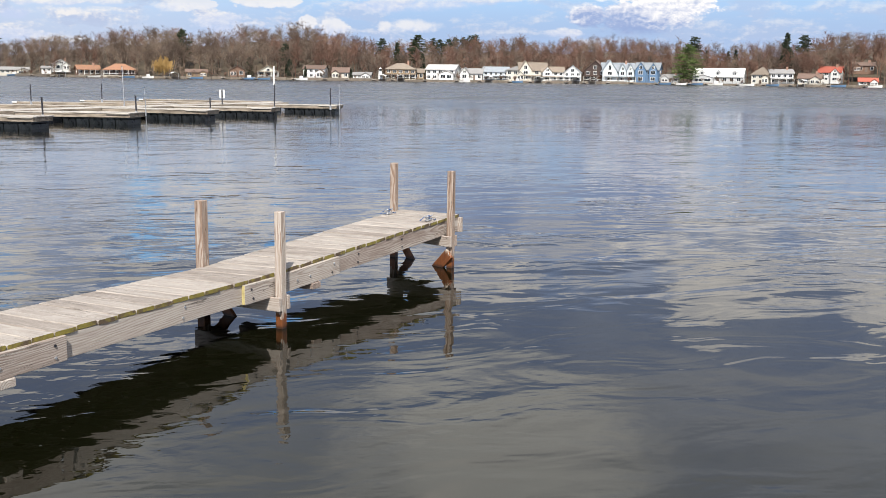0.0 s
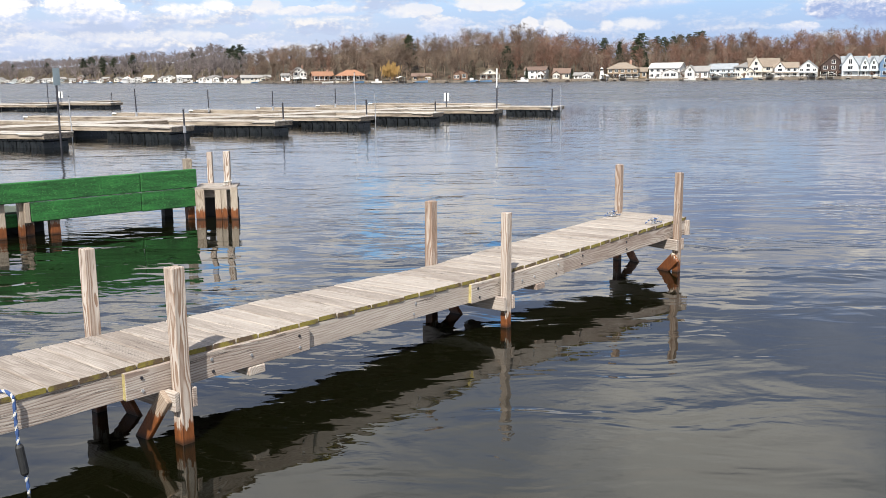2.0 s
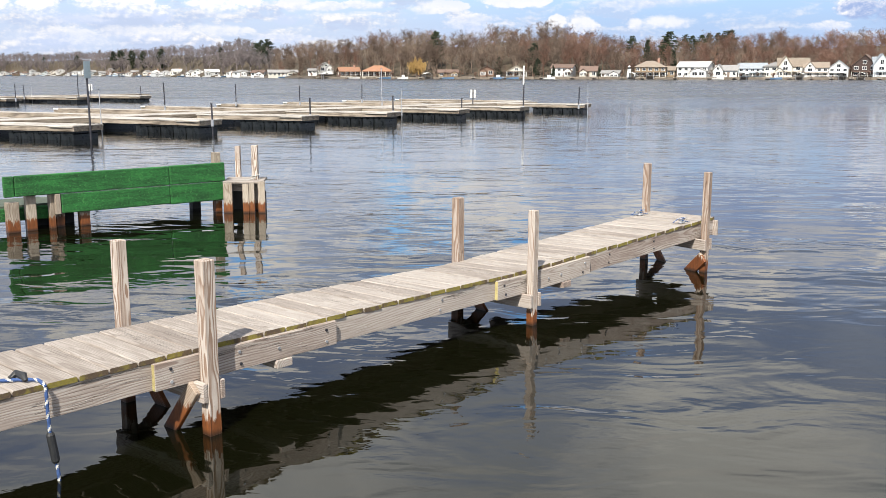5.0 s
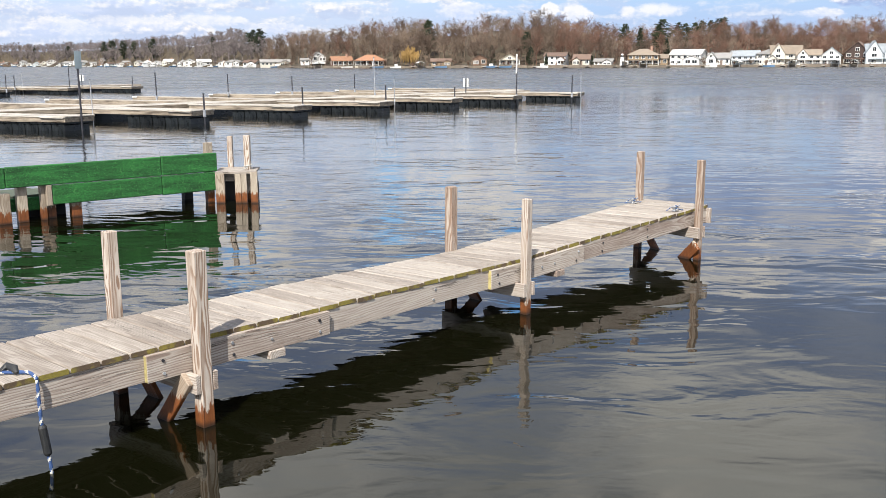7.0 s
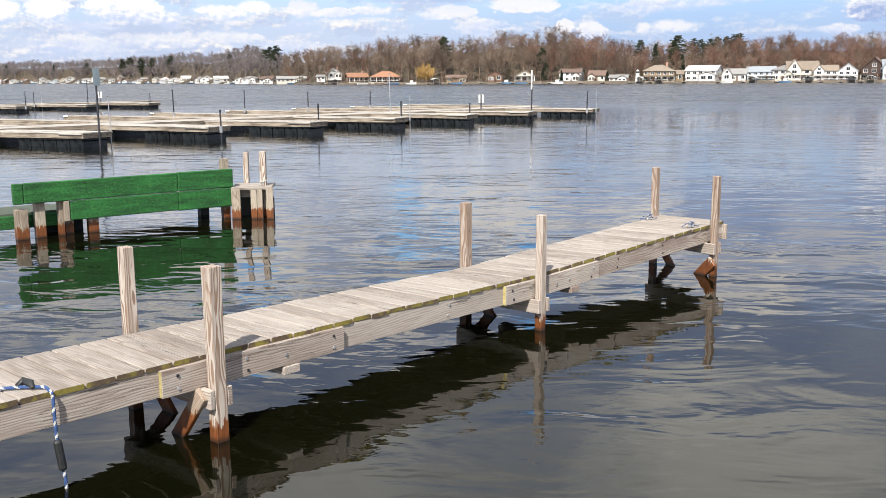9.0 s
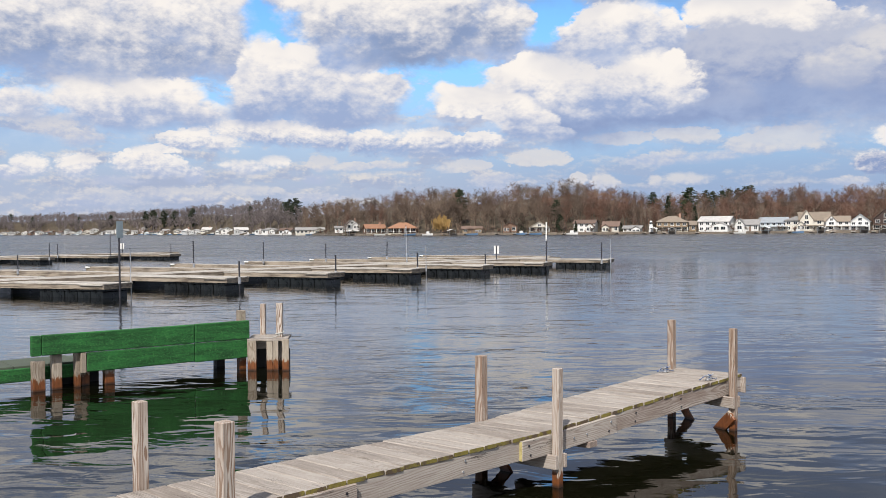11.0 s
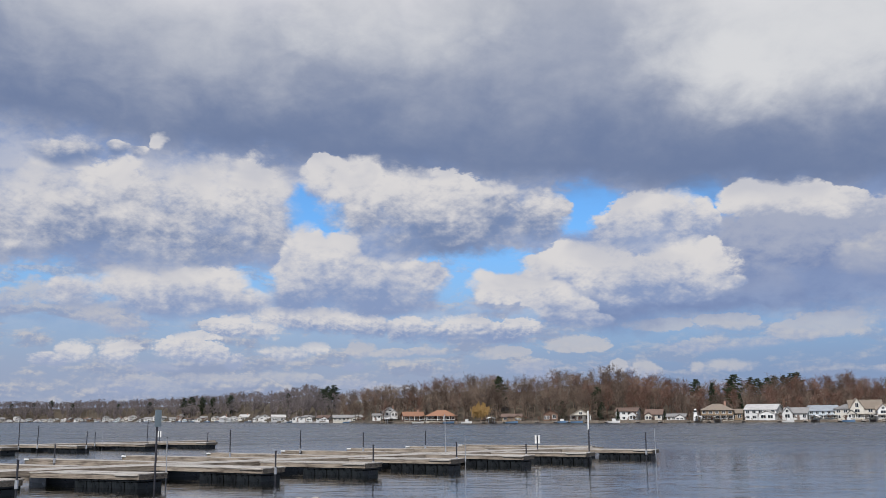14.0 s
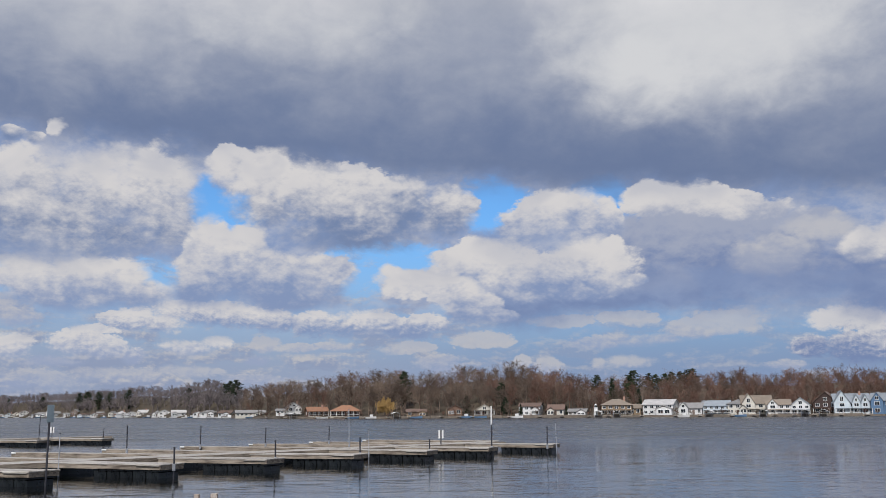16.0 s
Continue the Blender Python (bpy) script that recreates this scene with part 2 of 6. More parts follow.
        return n.smooth(near, low, high)

    tone = n.math("ADD", n.smooth(above, 0.5, 9.0, 0.06, 0.42), n.math("MULTIPLY", n.math("SUBTRACT", over, 0.5), 0.35))
    tone = n.math("ADD", tone, n.math("MULTIPLY", glow(18.0, 22.5, 10.0, 5.5, -0.6, 1.1), 0.44))
    tone = n.math("ADD", tone, n.math("MULTIPLY", glow(14.0, 19.4, 3.2, 2.6, -0.4, 1.1), 0.22))
    tone = n.math("ADD", tone, n.math("MULTIPLY", glow(-7.0, 25.5, 9.0, 5.0, -0.4, 1.2), 0.30))
    tone = n.math("ADD", tone, n.math("MULTIPLY", glow(-22.0, 21.5, 11.0, 5.0, -0.4, 1.2), 0.16))
    tone = n.math("ADD", tone, n.math("ADD", n.math("MULTIPLY", soft, 0.18), n.math("ADD", n.math("MULTIPLY", wisp, 0.05), n.math("MULTIPLY", relief, 0.06))))
    lid = n.mix(n.smooth(tone, 0.0, 1.0), (0.186, 0.242, 0.388), (0.80, 0.79, 0.775))
    sheet = n.mix(cover, sheet, lid)
    for az in (33.0, 43.0, -39.0, -50.0):
        sheet = cloud(sheet, 7.6, 14.2, white, slate, 0.4, 1.0, (az, 11.0, 5.0, 2.6), (az - 2.0, 12.2, 3.0, 2.0), (az + 3.0, 10.4, 4.0, 2.0))
    sheet = cloud(sheet, 8.3, 15.4, white, slate, 0.6, 1.0, (-23.2, 11.7, 3.7, 2.93), (-18.8, 12.4, 3.7, 2.71), (-15.6, 12.7, 2.5, 2.66), (-20.2, 10.4, 5.7, 1.52), (-26.8, 11.7, 3.2, 2.84), (-29.9, 10.9, 3.0, 2.32), (-14.6, 10.8, 1.6, 1.18))
    sheet = cloud(sheet, 14.6, 16.3, white, slate, 0.5, 0.95, (-21.4, 16.0, 0.5, 0.53), (-23.6, 15.2, 0.8, 0.61), (-22.3, 15.2, 0.6, 0.37), (-26.3, 15.0, 1.7, 0.78))
    sheet = cloud(sheet, 9.3, 16.0, white, slate, 0.4, 1.0, (-11.5, 14.6, 1.3, 1.12), (-9.1, 13.9, 2.5, 1.60), (-5.3, 13.0, 3.6, 1.95), (-1.5, 12.2, 3.3, 1.97), (2.0, 12.0, 1.7, 1.43), (-3.2, 10.8, 4.1, 1.22), (-9.1, 12.1, 2.0, 1.14))
    sheet = cloud(sheet, 6.6, 12.3, dim, deep, 0.6, 1.0, (17.5, 9.7, 4.8, 2.36), (21.8, 9.1, 3.7, 1.98), (13.9, 9.5, 2.6, 2.00), (25.6, 8.2, 2.6, 1.56))
    sheet = cloud(sheet, 9.7, 13.2, white, grey, 0.35, 1.0, (9.2, 11.9, 3.0, 1.42), (6.8, 11.1, 1.7, 1.15), (11.9, 11.6, 0.9, 1.14), (10.9, 10.8, 2.0, 1.01))
    sheet = cloud(sheet, 5.7, 10.4, white, grey, 0.35, 1.0, (4.7, 9.3, 2.8, 1.16), (10.7, 8.8, 2.5, 1.41), (2.3, 9.1, 1.7, 0.75), (12.8, 7.8, 1.2, 0.47), (7.4, 8.0, 3.7, 1.35), (9.8, 7.5, 3.4, 1.01))
    sheet = cloud(sheet, 10.6, 13.2, white, dim, 0.35, 1.0, (14.7, 12.3, 1.9, 0.93), (17.3, 12.3, 2.0, 0.92), (19.5, 11.8, 1.6, 0.84), (21.5, 11.1, 1.3, 0.77), (23.5, 10.8, 1.5, 0.63))
    sheet = cloud(sheet, 7.8, 11.0, pale, dim, 0.5, 0.9, (20.9, 8.8, 2.5, 0.97), (24.0, 10.1, 2.1, 0.82))
    sheet = cloud(sheet, 7.8, 10.1, white, dim, 0.35, 1.0, (26.1, 9.1, 1.2, 0.99), (27.7, 9.2, 1.4, 1.10))
    sheet = cloud(sheet, 6.0, 11.5, white, grey, 0.4, 1.0, (-12.1, 10.1, 1.5, 1.39), (-10.3, 10.0, 1.4, 1.20), (-12.3, 8.8, 1.9, 1.72), (-8.9, 8.0, 3.2, 1.67), (-5.4, 8.1, 1.6, 1.42), (-12.8, 7.1, 1.9, 0.99), (-7.9, 6.9, 3.8, 0.80))
    # brighter broken cloud higher up, thinning to open blue overhead
    high = n.noise(n.combine(x, y, z), 2.6, 6, 0.55, 0.4)
    highcol = n.mix(n.smooth(high, 0.40, 0.60), (0.46, 0.48, 0.53), (1.10, 1.04, 1.0))
    sheet = n.mix(n.smooth(rise, 22.0, 28.0), sheet, highcol)
    zenith = n.mix(n.smooth(high, 0.50, 0.66), (0.10, 0.17, 0.32), (0.80, 0.78, 0.76))
    sheet = n.mix(n.smooth(rise, 36.0, 48.0), sheet, zenith)
    back = n.add("ShaderNodeBackground")
    n.link(sheet, back.inputs[0])
    back.inputs[1].default_value = 1.0
    n.link(back.outputs[0], n.add("ShaderNodeOutputWorld").inputs[0])
    scene.world = world


cloudy_sky()
sun = new("sun", bpy.data.lights.new("sun", "SUN"))
sun.data.energy, sun.data.angle, sun.data.color = 4.9, radians(0.55), (1.0, 0.95, 0.88)
toward = Vector((math.sin(radians(SUN_TURN)) * math.cos(radians(SUN_HEIGHT)), math.cos(radians(SUN_TURN)) * math.cos(radians(SUN_HEIGHT)), math.sin(radians(SUN_HEIGHT))))
sun.matrix_world = look(toward * 50, (0, 0, 0))


# ---------------------------------------------------------------- materials
def material(name):
    mat = bpy.data.materials.new(name)
    mat.use_nodes = True
    n = Nodes(mat.node_tree)
    bsdf = n.add("ShaderNodeBsdfPrincipled")
    n.link(bsdf.outputs[0], n.add("ShaderNodeOutputMaterial").inputs[0])
    return mat, n, bsdf


def simple(name, colour, rough=0.6, metal=0.0, vary=0.25, scale=6.0, bump=0.2, depth=0.004):
    """A painted or bare surface with mottling at two scales and fine relief."""
    mat, n, bsdf = material(name)
    where = n.add("ShaderNodeTexCoord").outputs["Object"]
    rnd = n.add("ShaderNodeObjectInfo").outputs["Random"]
    a = n.noise(where, scale, 5)
    b = n.noise(where, scale * 9, 3)
    f = n.math("ADD", n.math("MULTIPLY", a, 0.7), n.math("MULTIPLY", b, 0.3))
    f = n.math("ADD", f, n.math("MULTIPLY", n.math("SUBTRACT", rnd, 0.5), 0.3))
    n.link(n.mix(n.smooth(f, 0.25, 0.75), tuple(c * (1 - vary) for c in colour), tuple(min(0.9, c * (1 + vary)) for c in colour)), bsdf.inputs["Base Color"])
    n.link(n.smooth(a, 0.3, 0.7, max(0.05, rough - 0.1), min(1, rough + 0.1)), bsdf.inputs["Roughness"])
    bsdf.inputs["Metallic"].default_value = metal
    n.link(n.bump(b, bump, depth), bsdf.inputs["Normal"])
    return mat


def weathered(name, light, dark, wet=None, upright=False, fine=1.0, figure=0.20):
    """Bare timber gone grey: year rings cut along the piece (local x, or z if upright), fibres, drying checks;
    wet = height of a rusty, soaked band above the water line."""
    mat, n, bsdf = material(name)
    split = n.add("ShaderNodeSeparateXYZ")
    n.link(n.add("ShaderNodeTexCoord").outputs["Object"], split.inputs[0])
    rnd = n.add("ShaderNodeObjectInfo").outputs["Random"]
    run, c1, c2 = (split.outputs[2], split.outputs[0], split.outputs[1]) if upright else split.outputs
    run = n.math("ADD", run, n.math("MULTIPLY", rnd, 40.0))
    c1s = n.math("ADD", c1, n.math("MULTIPLY", n.math("SUBTRACT", rnd, 0.5), 0.12))
    c2s = n.math("ADD", c2, n.math("ADD", 0.03, n.math("MULTIPLY", n.math("FRACT", n.math("MULTIPLY", rnd, 7.3)), 0.07)))
    p = n.combine(run, c1s, c2s)
    bend = n.math("SUBTRACT", n.noise(n.scaled(p, (1.1, 5.0, 5.0)), 1.0, 3, 0.5), 0.5)
    radius = n.math("SQRT", n.math("ADD", n.math("MULTIPLY", c1s, c1s), n.math("MULTIPLY", c2s, c2s)))
    radius = n.math("ADD", radius, n.math("MULTIPLY", bend, 0.11 if not upright else 0.20))
    ring = n.math("FRACT", n.math("DIVIDE", radius, 0.0135 * fine))
    line = n.math("MULTIPLY", n.smooth(ring, 0.35, 0.82), n.smooth(ring, 1.0, 0.90))
    fibre = n.noise(n.scaled(p, (2.2, 150, 150)), 1.0, 3, 0.6)
    blotch = n.noise(n.scaled(p, (2.0, 9, 9)), 1.0, 4, 0.6)
    f = n.math("ADD", n.math("MULTIPLY", fibre, 0.36), n.math("MULTIPLY", blotch, 0.64))
    f = n.math("ADD", f, n.math("MULTIPLY", n.math("SUBTRACT", rnd, 0.5), 0.17))
    f = n.math("SUBTRACT", f, n.math("MULTIPLY", line, n.smooth(blotch, 0.30, 0.65, 0.02, figure)))
    colour = n.mix(n.smooth(f, 0.22, 0.68), dark, light)
    crack = n.noise(n.scaled(p, (0.9, 46, 46)), 1.0, 2, 0.45)
    crack = n.smooth(n.math("ABSOLUTE", n.math("SUBTRACT", crack, 0.56)), 0.011, 0.002)
    crack = n.math("MULTIPLY", crack, n.smooth(n.noise(n.scaled(p, (1.3, 6, 6)), 1.0, 2), 0.48, 0.60))
    colour = n.mix(n.math("MULTIPLY", crack, 0.85), colour, tuple(c * 0.22 for c in dark))
    rough = n.smooth(f, 0.2, 0.8, 0.92, 0.72)
    if wet is not None:
        geo = n.add("ShaderNodeNewGeometry").outputs["Position"]
        part_z = n.add("ShaderNodeSeparateXYZ")
        n.link(geo, part_z.inputs[0])
        jag = n.noise(n.scaled(geo, (34, 34, 5)), 1.0, 4, 0.6)
        level = n.math("ADD", part_z.outputs[2], n.math("MULTIPLY", n.math("SUBTRACT", jag, 0.5), 0.32))
        rust = n.mix(n.noise(n.scaled(geo, (40, 40, 9)), 1.0, 3), (0.035, 0.011, 0.004), (0.26, 0.088, 0.026))
        colour = n.mix(n.smooth(level, wet + 0.012, wet - 0.012), colour, rust)
        colour = n.mix(n.smooth(part_z.outputs[2], 0.05, 0.0), colour, (0.035, 0.016, 0.008))
        rough = n.math("MULTIPLY", rough, n.smooth(level, wet - 0.05, wet + 0.04, 0.5, 1.0))
    n.link(colour, bsdf.inputs["Base Color"])
    n.link(rough, bsdf.inputs["Roughness"])
    n.link(n.bump(n.math("SUBTRACT", f, n.math("MULTIPLY", crack, 1.5)), 0.7, 0.004), bsdf.inputs["Normal"])
    return mat


def lake_water():
    mat, n, bsdf = material("lake_water")
    p = n.add("ShaderNodeNewGeometry").outputs["Position"]
    swell = n.noise(n.scaled(p, (0.30, 0.62, 1.0)), 1.0, 2, 0.45, 0.8)
    ripple = n.noise(n.scaled(p, (1.0, 1.9, 1.0)), 1.0, 2, 0.45, 0.9)
    chop = n.noise(n.scaled(p, (1.8, 2.9, 1.0)), 1.0, 4, 0.55, 0.5)
    fine = n.noise(n.scaled(p, (5.5, 9.5, 1.0)), 1.0, 2, 0.5, 0.6)
    gust = n.smooth(n.noise(n.scaled(p, (0.13, 0.21, 1.0)), 1.0, 3, 0.55, 0.6), 0.42, 0.62)
    # sheltered by the docks, ruffled by wind farther out
    far = n.add("ShaderNodeVectorMath")
    far.operation = "LENGTH"
    n.link(p, far.inputs[0])
    wind = n.smooth(far.outputs["Value"], 46.0, 105.0)
    open_water = n.smooth(far.outputs["Value"], 10.0, 34.0)
    calm = n.math("MULTIPLY", n.smooth(far.outputs["Value"], 5.0, 12.0, 0.60, 1.0), n.math("SUBTRACT", 1.0, n.math("MULTIPLY", open_water, 0.45)))
    h = n.math("ADD", n.math("MULTIPLY", swell, 0.62), n.math("MULTIPLY", ripple, n.math("ADD", 0.15, n.math("MULTIPLY", gust, 0.40))))
    h = n.math("ADD", n.math("MULTIPLY", h, calm), n.math("MULTIPLY", chop, n.math("MULTIPLY", open_water, 0.15)))
    h = n.math("ADD", h, n.math("MULTIPLY", fine, n.math("MULTIPLY", n.math("ADD", n.math("ADD", gust, wind), 0.14), 0.036)))
    n.link(n.bump(h, 1.0, 0.055), bsdf.inputs["Normal"])
    murk = n.noise(p, 0.35, 3)
    n.link(n.mix(murk, (0.0020, 0.0024, 0.0008), (0.0040, 0.0042, 0.0015)), bsdf.inputs["Base Color"])
    n.link(n.math("ADD", n.math("ADD", 0.025, n.math("MULTIPLY", open_water, 0.022)), n.math("MULTIPLY", wind, n.smooth(gust, 0.0, 1.0, 0.20, 0.28))), bsdf.inputs["Roughness"])
    bsdf.inputs["IOR"].default_value = 1.52
    bsdf.inputs["Specular Tint"].default_value = (0.98, 1.0, 0.90, 1)
    return mat


def turf_carpet():
    mat, n, bsdf = material("green_turf_carpet")
    where = n.add("ShaderNodeTexCoord").outputs["Object"]
    tuft = n.noise(n.scaled(where, (28, 28, 44)), 1.0, 5, 0.75)
    patch = n.noise(n.scaled(where, (2.2, 2.2, 16)), 1.0, 4, 0.6)
    speck = n.smooth(n.noise(n.scaled(where, (46, 46, 60)), 1.0, 2, 0.6), 0.60, 0.70)
    f = n.math("ADD", n.math("MULTIPLY", tuft, 0.7), n.math("MULTIPLY", patch, 0.6))
    colour = n.mix(n.smooth(f, 0.45, 0.90), (0.003, 0.038, 0.008), (0.020, 0.165, 0.032))
    n.link(n.mix(n.math("MULTIPLY", speck, 0.5), colour, (0.085, 0.30, 0.08)), bsdf.inputs["Base Color"])
    bsdf.inputs["Roughness"].default_value = 0.85
    n.link(n.bump(tuft, 0.9, 0.012), bsdf.inputs["Normal"])
    return mat


def bark(name, low, high):
    """Bark and twigs, varied from tree to tree."""
    mat, n, bsdf = material(name)
    geo = n.add("ShaderNodeNewGeometry")
    tone = n.noise(geo.outputs["Position"], 0.07, 4)
    tone = n.math("ADD", n.math("MULTIPLY", tone, 0.8), n.math("MULTIPLY", geo.outputs["Random Per Island"], 0.10))
    n.link(n.mix(n.smooth(tone, 0.32, 0.72), low, high), bsdf.inputs["Base Color"])
    bsdf.inputs["Roughness"].default_value = 0.9
    return mat


def grimy(name, light, dark):
    """Sun-bleached boards streaked with dirt along their length (local x)."""
    mat, n, bsdf = material(name)
    where = n.add("ShaderNodeTexCoord").outputs["Object"]
    rnd = n.math("MULTIPLY", n.add("ShaderNodeObjectInfo").outputs["Random"], 30.0)
    node = n.add("ShaderNodeVectorMath")
    n.link(where, node.inputs[0])
    n.link(n.combine(rnd, rnd, 0.0), node.inputs[1])
    streak = n.noise(n.scaled(node.outputs[0], (1.1, 14, 22)), 1.0, 5, 0.65)
    patch = n.noise(n.scaled(node.outputs[0], (0.9, 2.2, 2.2)), 1.0, 4, 0.6)
    grain = n.noise(n.scaled(node.outputs[0], (6, 90, 90)), 1.0, 2, 0.6)
    f = n.math("ADD", n.math("MULTIPLY", streak, 0.5), n.math("ADD", n.math("MULTIPLY", patch, 0.35), n.math("MULTIPLY", grain, 0.15)))
    n.link(n.mix(n.smooth(f, 0.36, 0.60), dark, light), bsdf.inputs["Base Color"])
    bsdf.inputs["Roughness"].default_value = 0.85
    n.link(n.bump(f, 0.5, 0.006), bsdf.inputs["Normal"])
    return mat


def mossy_ends():
    """Dark sawn board ends with patches of yellow-green moss."""
    mat, n, bsdf = material("mossy_board_end")
    p = n.add("ShaderNodeNewGeometry").outputs["Position"]
    patch = n.smooth(n.noise(p, 8.0, 4, 0.6), 0.40, 0.56)
    grain = n.noise(p, 90.0, 3)
    bare = n.mix(grain, (0.045, 0.028, 0.016), (0.12, 0.085, 0.055))
    moss = n.mix(grain, (0.10, 0.085, 0.016), (0.26, 0.215, 0.045))
    n.link(n.mix(patch, bare, moss), bsdf.inputs["Base Color"])
    bsdf.inputs["Roughness"].default_value = 0.95
    n.link(n.bump(grain, 0.6, 0.004), bsdf.inputs["Normal"])
    return mat


M_WATER = lake_water()
M_DECK = weathered("weathered_deck_timber", (0.365, 0.328, 0.292), (0.17, 0.14, 0.118), figure=0.15)
M_POST = weathered("post_timber", (0.50, 0.455, 0.41), (0.215, 0.145, 0.105), wet=0.13, upright=True, fine=1.6, figure=0.46)
M_BRACE = weathered("brace_timber", (0.44, 0.385, 0.325), (0.20, 0.135, 0.09), wet=0.20)
M_BEAM = weathered("stringer_timber", (0.44, 0.40, 0.36), (0.185, 0.13, 0.105), fine=1.25, figure=0.22)
M_MOSS = mossy_ends()
M_ENDGRAIN = simple("yellow_green_end_grain", (0.33, 0.28, 0.125), 0.9, vary=0.4, scale=25)
M_PILE = weathered("old_pile_timber", (0.37, 0.325, 0.27), (0.15, 0.112, 0.08), wet=0.17, upright=True)
M_TURF = turf_carpet()
M_FLOAT = simple("black_float_plastic", (0.008, 0.010, 0.012), 0.34, vary=0.5, scale=4)
M_FDECK = grimy("float_deck_timber", (0.47, 0.445, 0.41), (0.17, 0.145, 0.12))
M_FRAIL = grimy("float_rail_timber", (0.33, 0.28, 0.225), (0.065, 0.050, 0.038))
M_STEEL = simple("dark_steel_pipe", (0.055, 0.055, 0.065), 0.5, 0.6)
M_CARPET = simple("dull_grey_carpet", (0.06, 0.075, 0.055), 0.95, vary=0.3, scale=8)
M_BLUE_ROPE = simple("blue_rope", (0.025, 0.06, 0.17), 0.8, scale=60)
M_PALE_ROPE = simple("white_rope", (0.42, 0.42, 0.40), 0.85, scale=60)
M_RUBBER = simple("black_rubber", (0.015, 0.016, 0.018), 0.55, scale=20)
M_SIGN = simple("weathered_sign_plate", (0.20, 0.25, 0.28), 0.5, 0.3)
M_ZINC = simple("galvanised_steel", (0.55, 0.56, 0.58), 0.45, 0.8, vary=0.15)
M_WHITE = simple("white_paint", (0.70, 0.70, 0.685), 0.5, vary=0.06)
M_SOIL = simple("lakeside_ground", (0.055, 0.042, 0.026), 0.95, vary=0.4, scale=0.08, bump=0.4, depth=0.1)


# ---------------------------------------------------------------- mesh helpers
def mesh_object(name, bm, mat):
    me = bpy.data.meshes.new(name)
    bm.to_mesh(me)
    bm.free()
    mats = mat if isinstance(mat, (tuple, list)) else (mat,)
    for m in mats:
        me.materials.append(m)
    return new(name, me)


def part(name, bm, mat, parent, label=""):
    ob = mesh_object(name, bm, mat)
    ob.parent = parent
    return tagged(ob, label)


def shared(name, me, parent, m=None):
    """Another object on the same mesh."""
    ob = new(name, me)
    ob.parent = parent
    if m is not None:
        ob.matrix_basis = m
    return ob


def thing(name, m, label, category, group="", kind=""):
    root = new(name)
    root.empty_display_size = 0.2
    root.matrix_basis = m
    return tagged(root, label, category, group, kind)


def box(bm, x0, x1, y0, y1, z0, z1, bevel=0.0, m=None, index=0):
    made = bmesh.ops.create_cube(bm, size=1.0)["verts"]
    for v in made:
        v.co = Vector(((x0 + x1) / 2 + v.co.x * (x1 - x0), (y0 + y1) / 2 + v.co.y * (y1 - y0), (z0 + z1) / 2 + v.co.z * (z1 - z0)))
    faces = {f for v in made for f in v.link_faces}
    for f in faces:
        f.material_index = index
    if bevel:
        edges = list({e for v in made for e in v.link_edges})
        made = bmesh.ops.bevel(bm, geom=edges, offset=bevel, segments=1, affect="EDGES")["verts"]
    if m is not None:
        bmesh.ops.transform(bm, matrix=m, verts=list(set(made)))
    return bm


def boxed(*args, **kw):
    return box(bmesh.new(), *args, **kw)


def beam(bm, a, b, wide, tall, bevel=0.004):
    """A squared timber from a to b."""
    a, b = Vector(a), Vector(b)
    x = (b - a).normalized()
    up = Vector((0, 0, 1)) if abs(x.z) < 0.95 else Vector((0, 1, 0))
    y = up.cross(x).normalized()
    z = x.cross(y)
    m = Matrix((x, y, z)).transposed().to_4x4()
    m.translation = a
    return box(bm, 0, (b - a).length, -wide / 2, wide / 2, -tall / 2, tall / 2, bevel, m)


def tube(bm, points, radius, sides=8, cap=True):
    """A round bar along points."""
    rings = []
    for i, p in enumerate(points):
        p = Vector(p)
        ahead = Vector(points[min(i + 1, len(points) - 1)]) - Vector(points[max(i - 1, 0)])
        ahead.normalize()
        side = ahead.cross(Vector((0, 0, 1)) if abs(ahead.z) < 0.9 else Vector((0, 1, 0))).normalized()
        up = side.cross(ahead)
        r = radius[i] if isinstance(radius, (list, tuple)) else radius
        rings.append([bm.verts.new(p + (side * math.cos(k * math.tau / sides) + up * math.sin(k * math.tau / sides)) * r) for k in range(sides)])
    for a, b in zip(rings, rings[1:]):
        for k in range(sides):
            bm.faces.new((a[k], a[(k + 1) % sides], b[(k + 1) % sides], b[k]))
    if cap:
        bm.faces.new(rings[0][::-1])
        bm.faces.new(rings[-1])
    bmesh.ops.recalc_face_normals(bm, faces=bm.faces[:])
    return bm


# ---------------------------------------------------------------- water and ground
def lake():
    bm = bmesh.new()
    bmesh.ops.create_grid(bm, x_segments=1, y_segments=1, size=2600)
    ob = mesh_object("water", bm, M_WATER)
    tagged(ob, "rippled dark grey-blue lake water mirroring clouds", "water", kind="structure")


lake()
SHORE = ((-60, 1500), (-27, 1450), (-22, 1180), (-18, 950), (-15, 800), (-11, 620), (-7.5, 490), (-3, 450), (2, 435), (10, 430), (40, 430), (75, 520))
RISE = ((-60, 33), (-27, 33), (-22, 38), (-19, 44), (-14, 54), (-12, 64), (-10, 54), (-8.3, 59), (-6, 70), (-4, 78), (-1, 83), (1.2, 77), (2.6, 90), (4.5, 88), (6.5, 95), (8, 86), (10, 70), (11, 64), (13, 73), (16, 74), (20, 77), (26, 80), (28.5, 73), (31, 64), (33.5, 73), (37, 88), (42, 84), (75, 77))


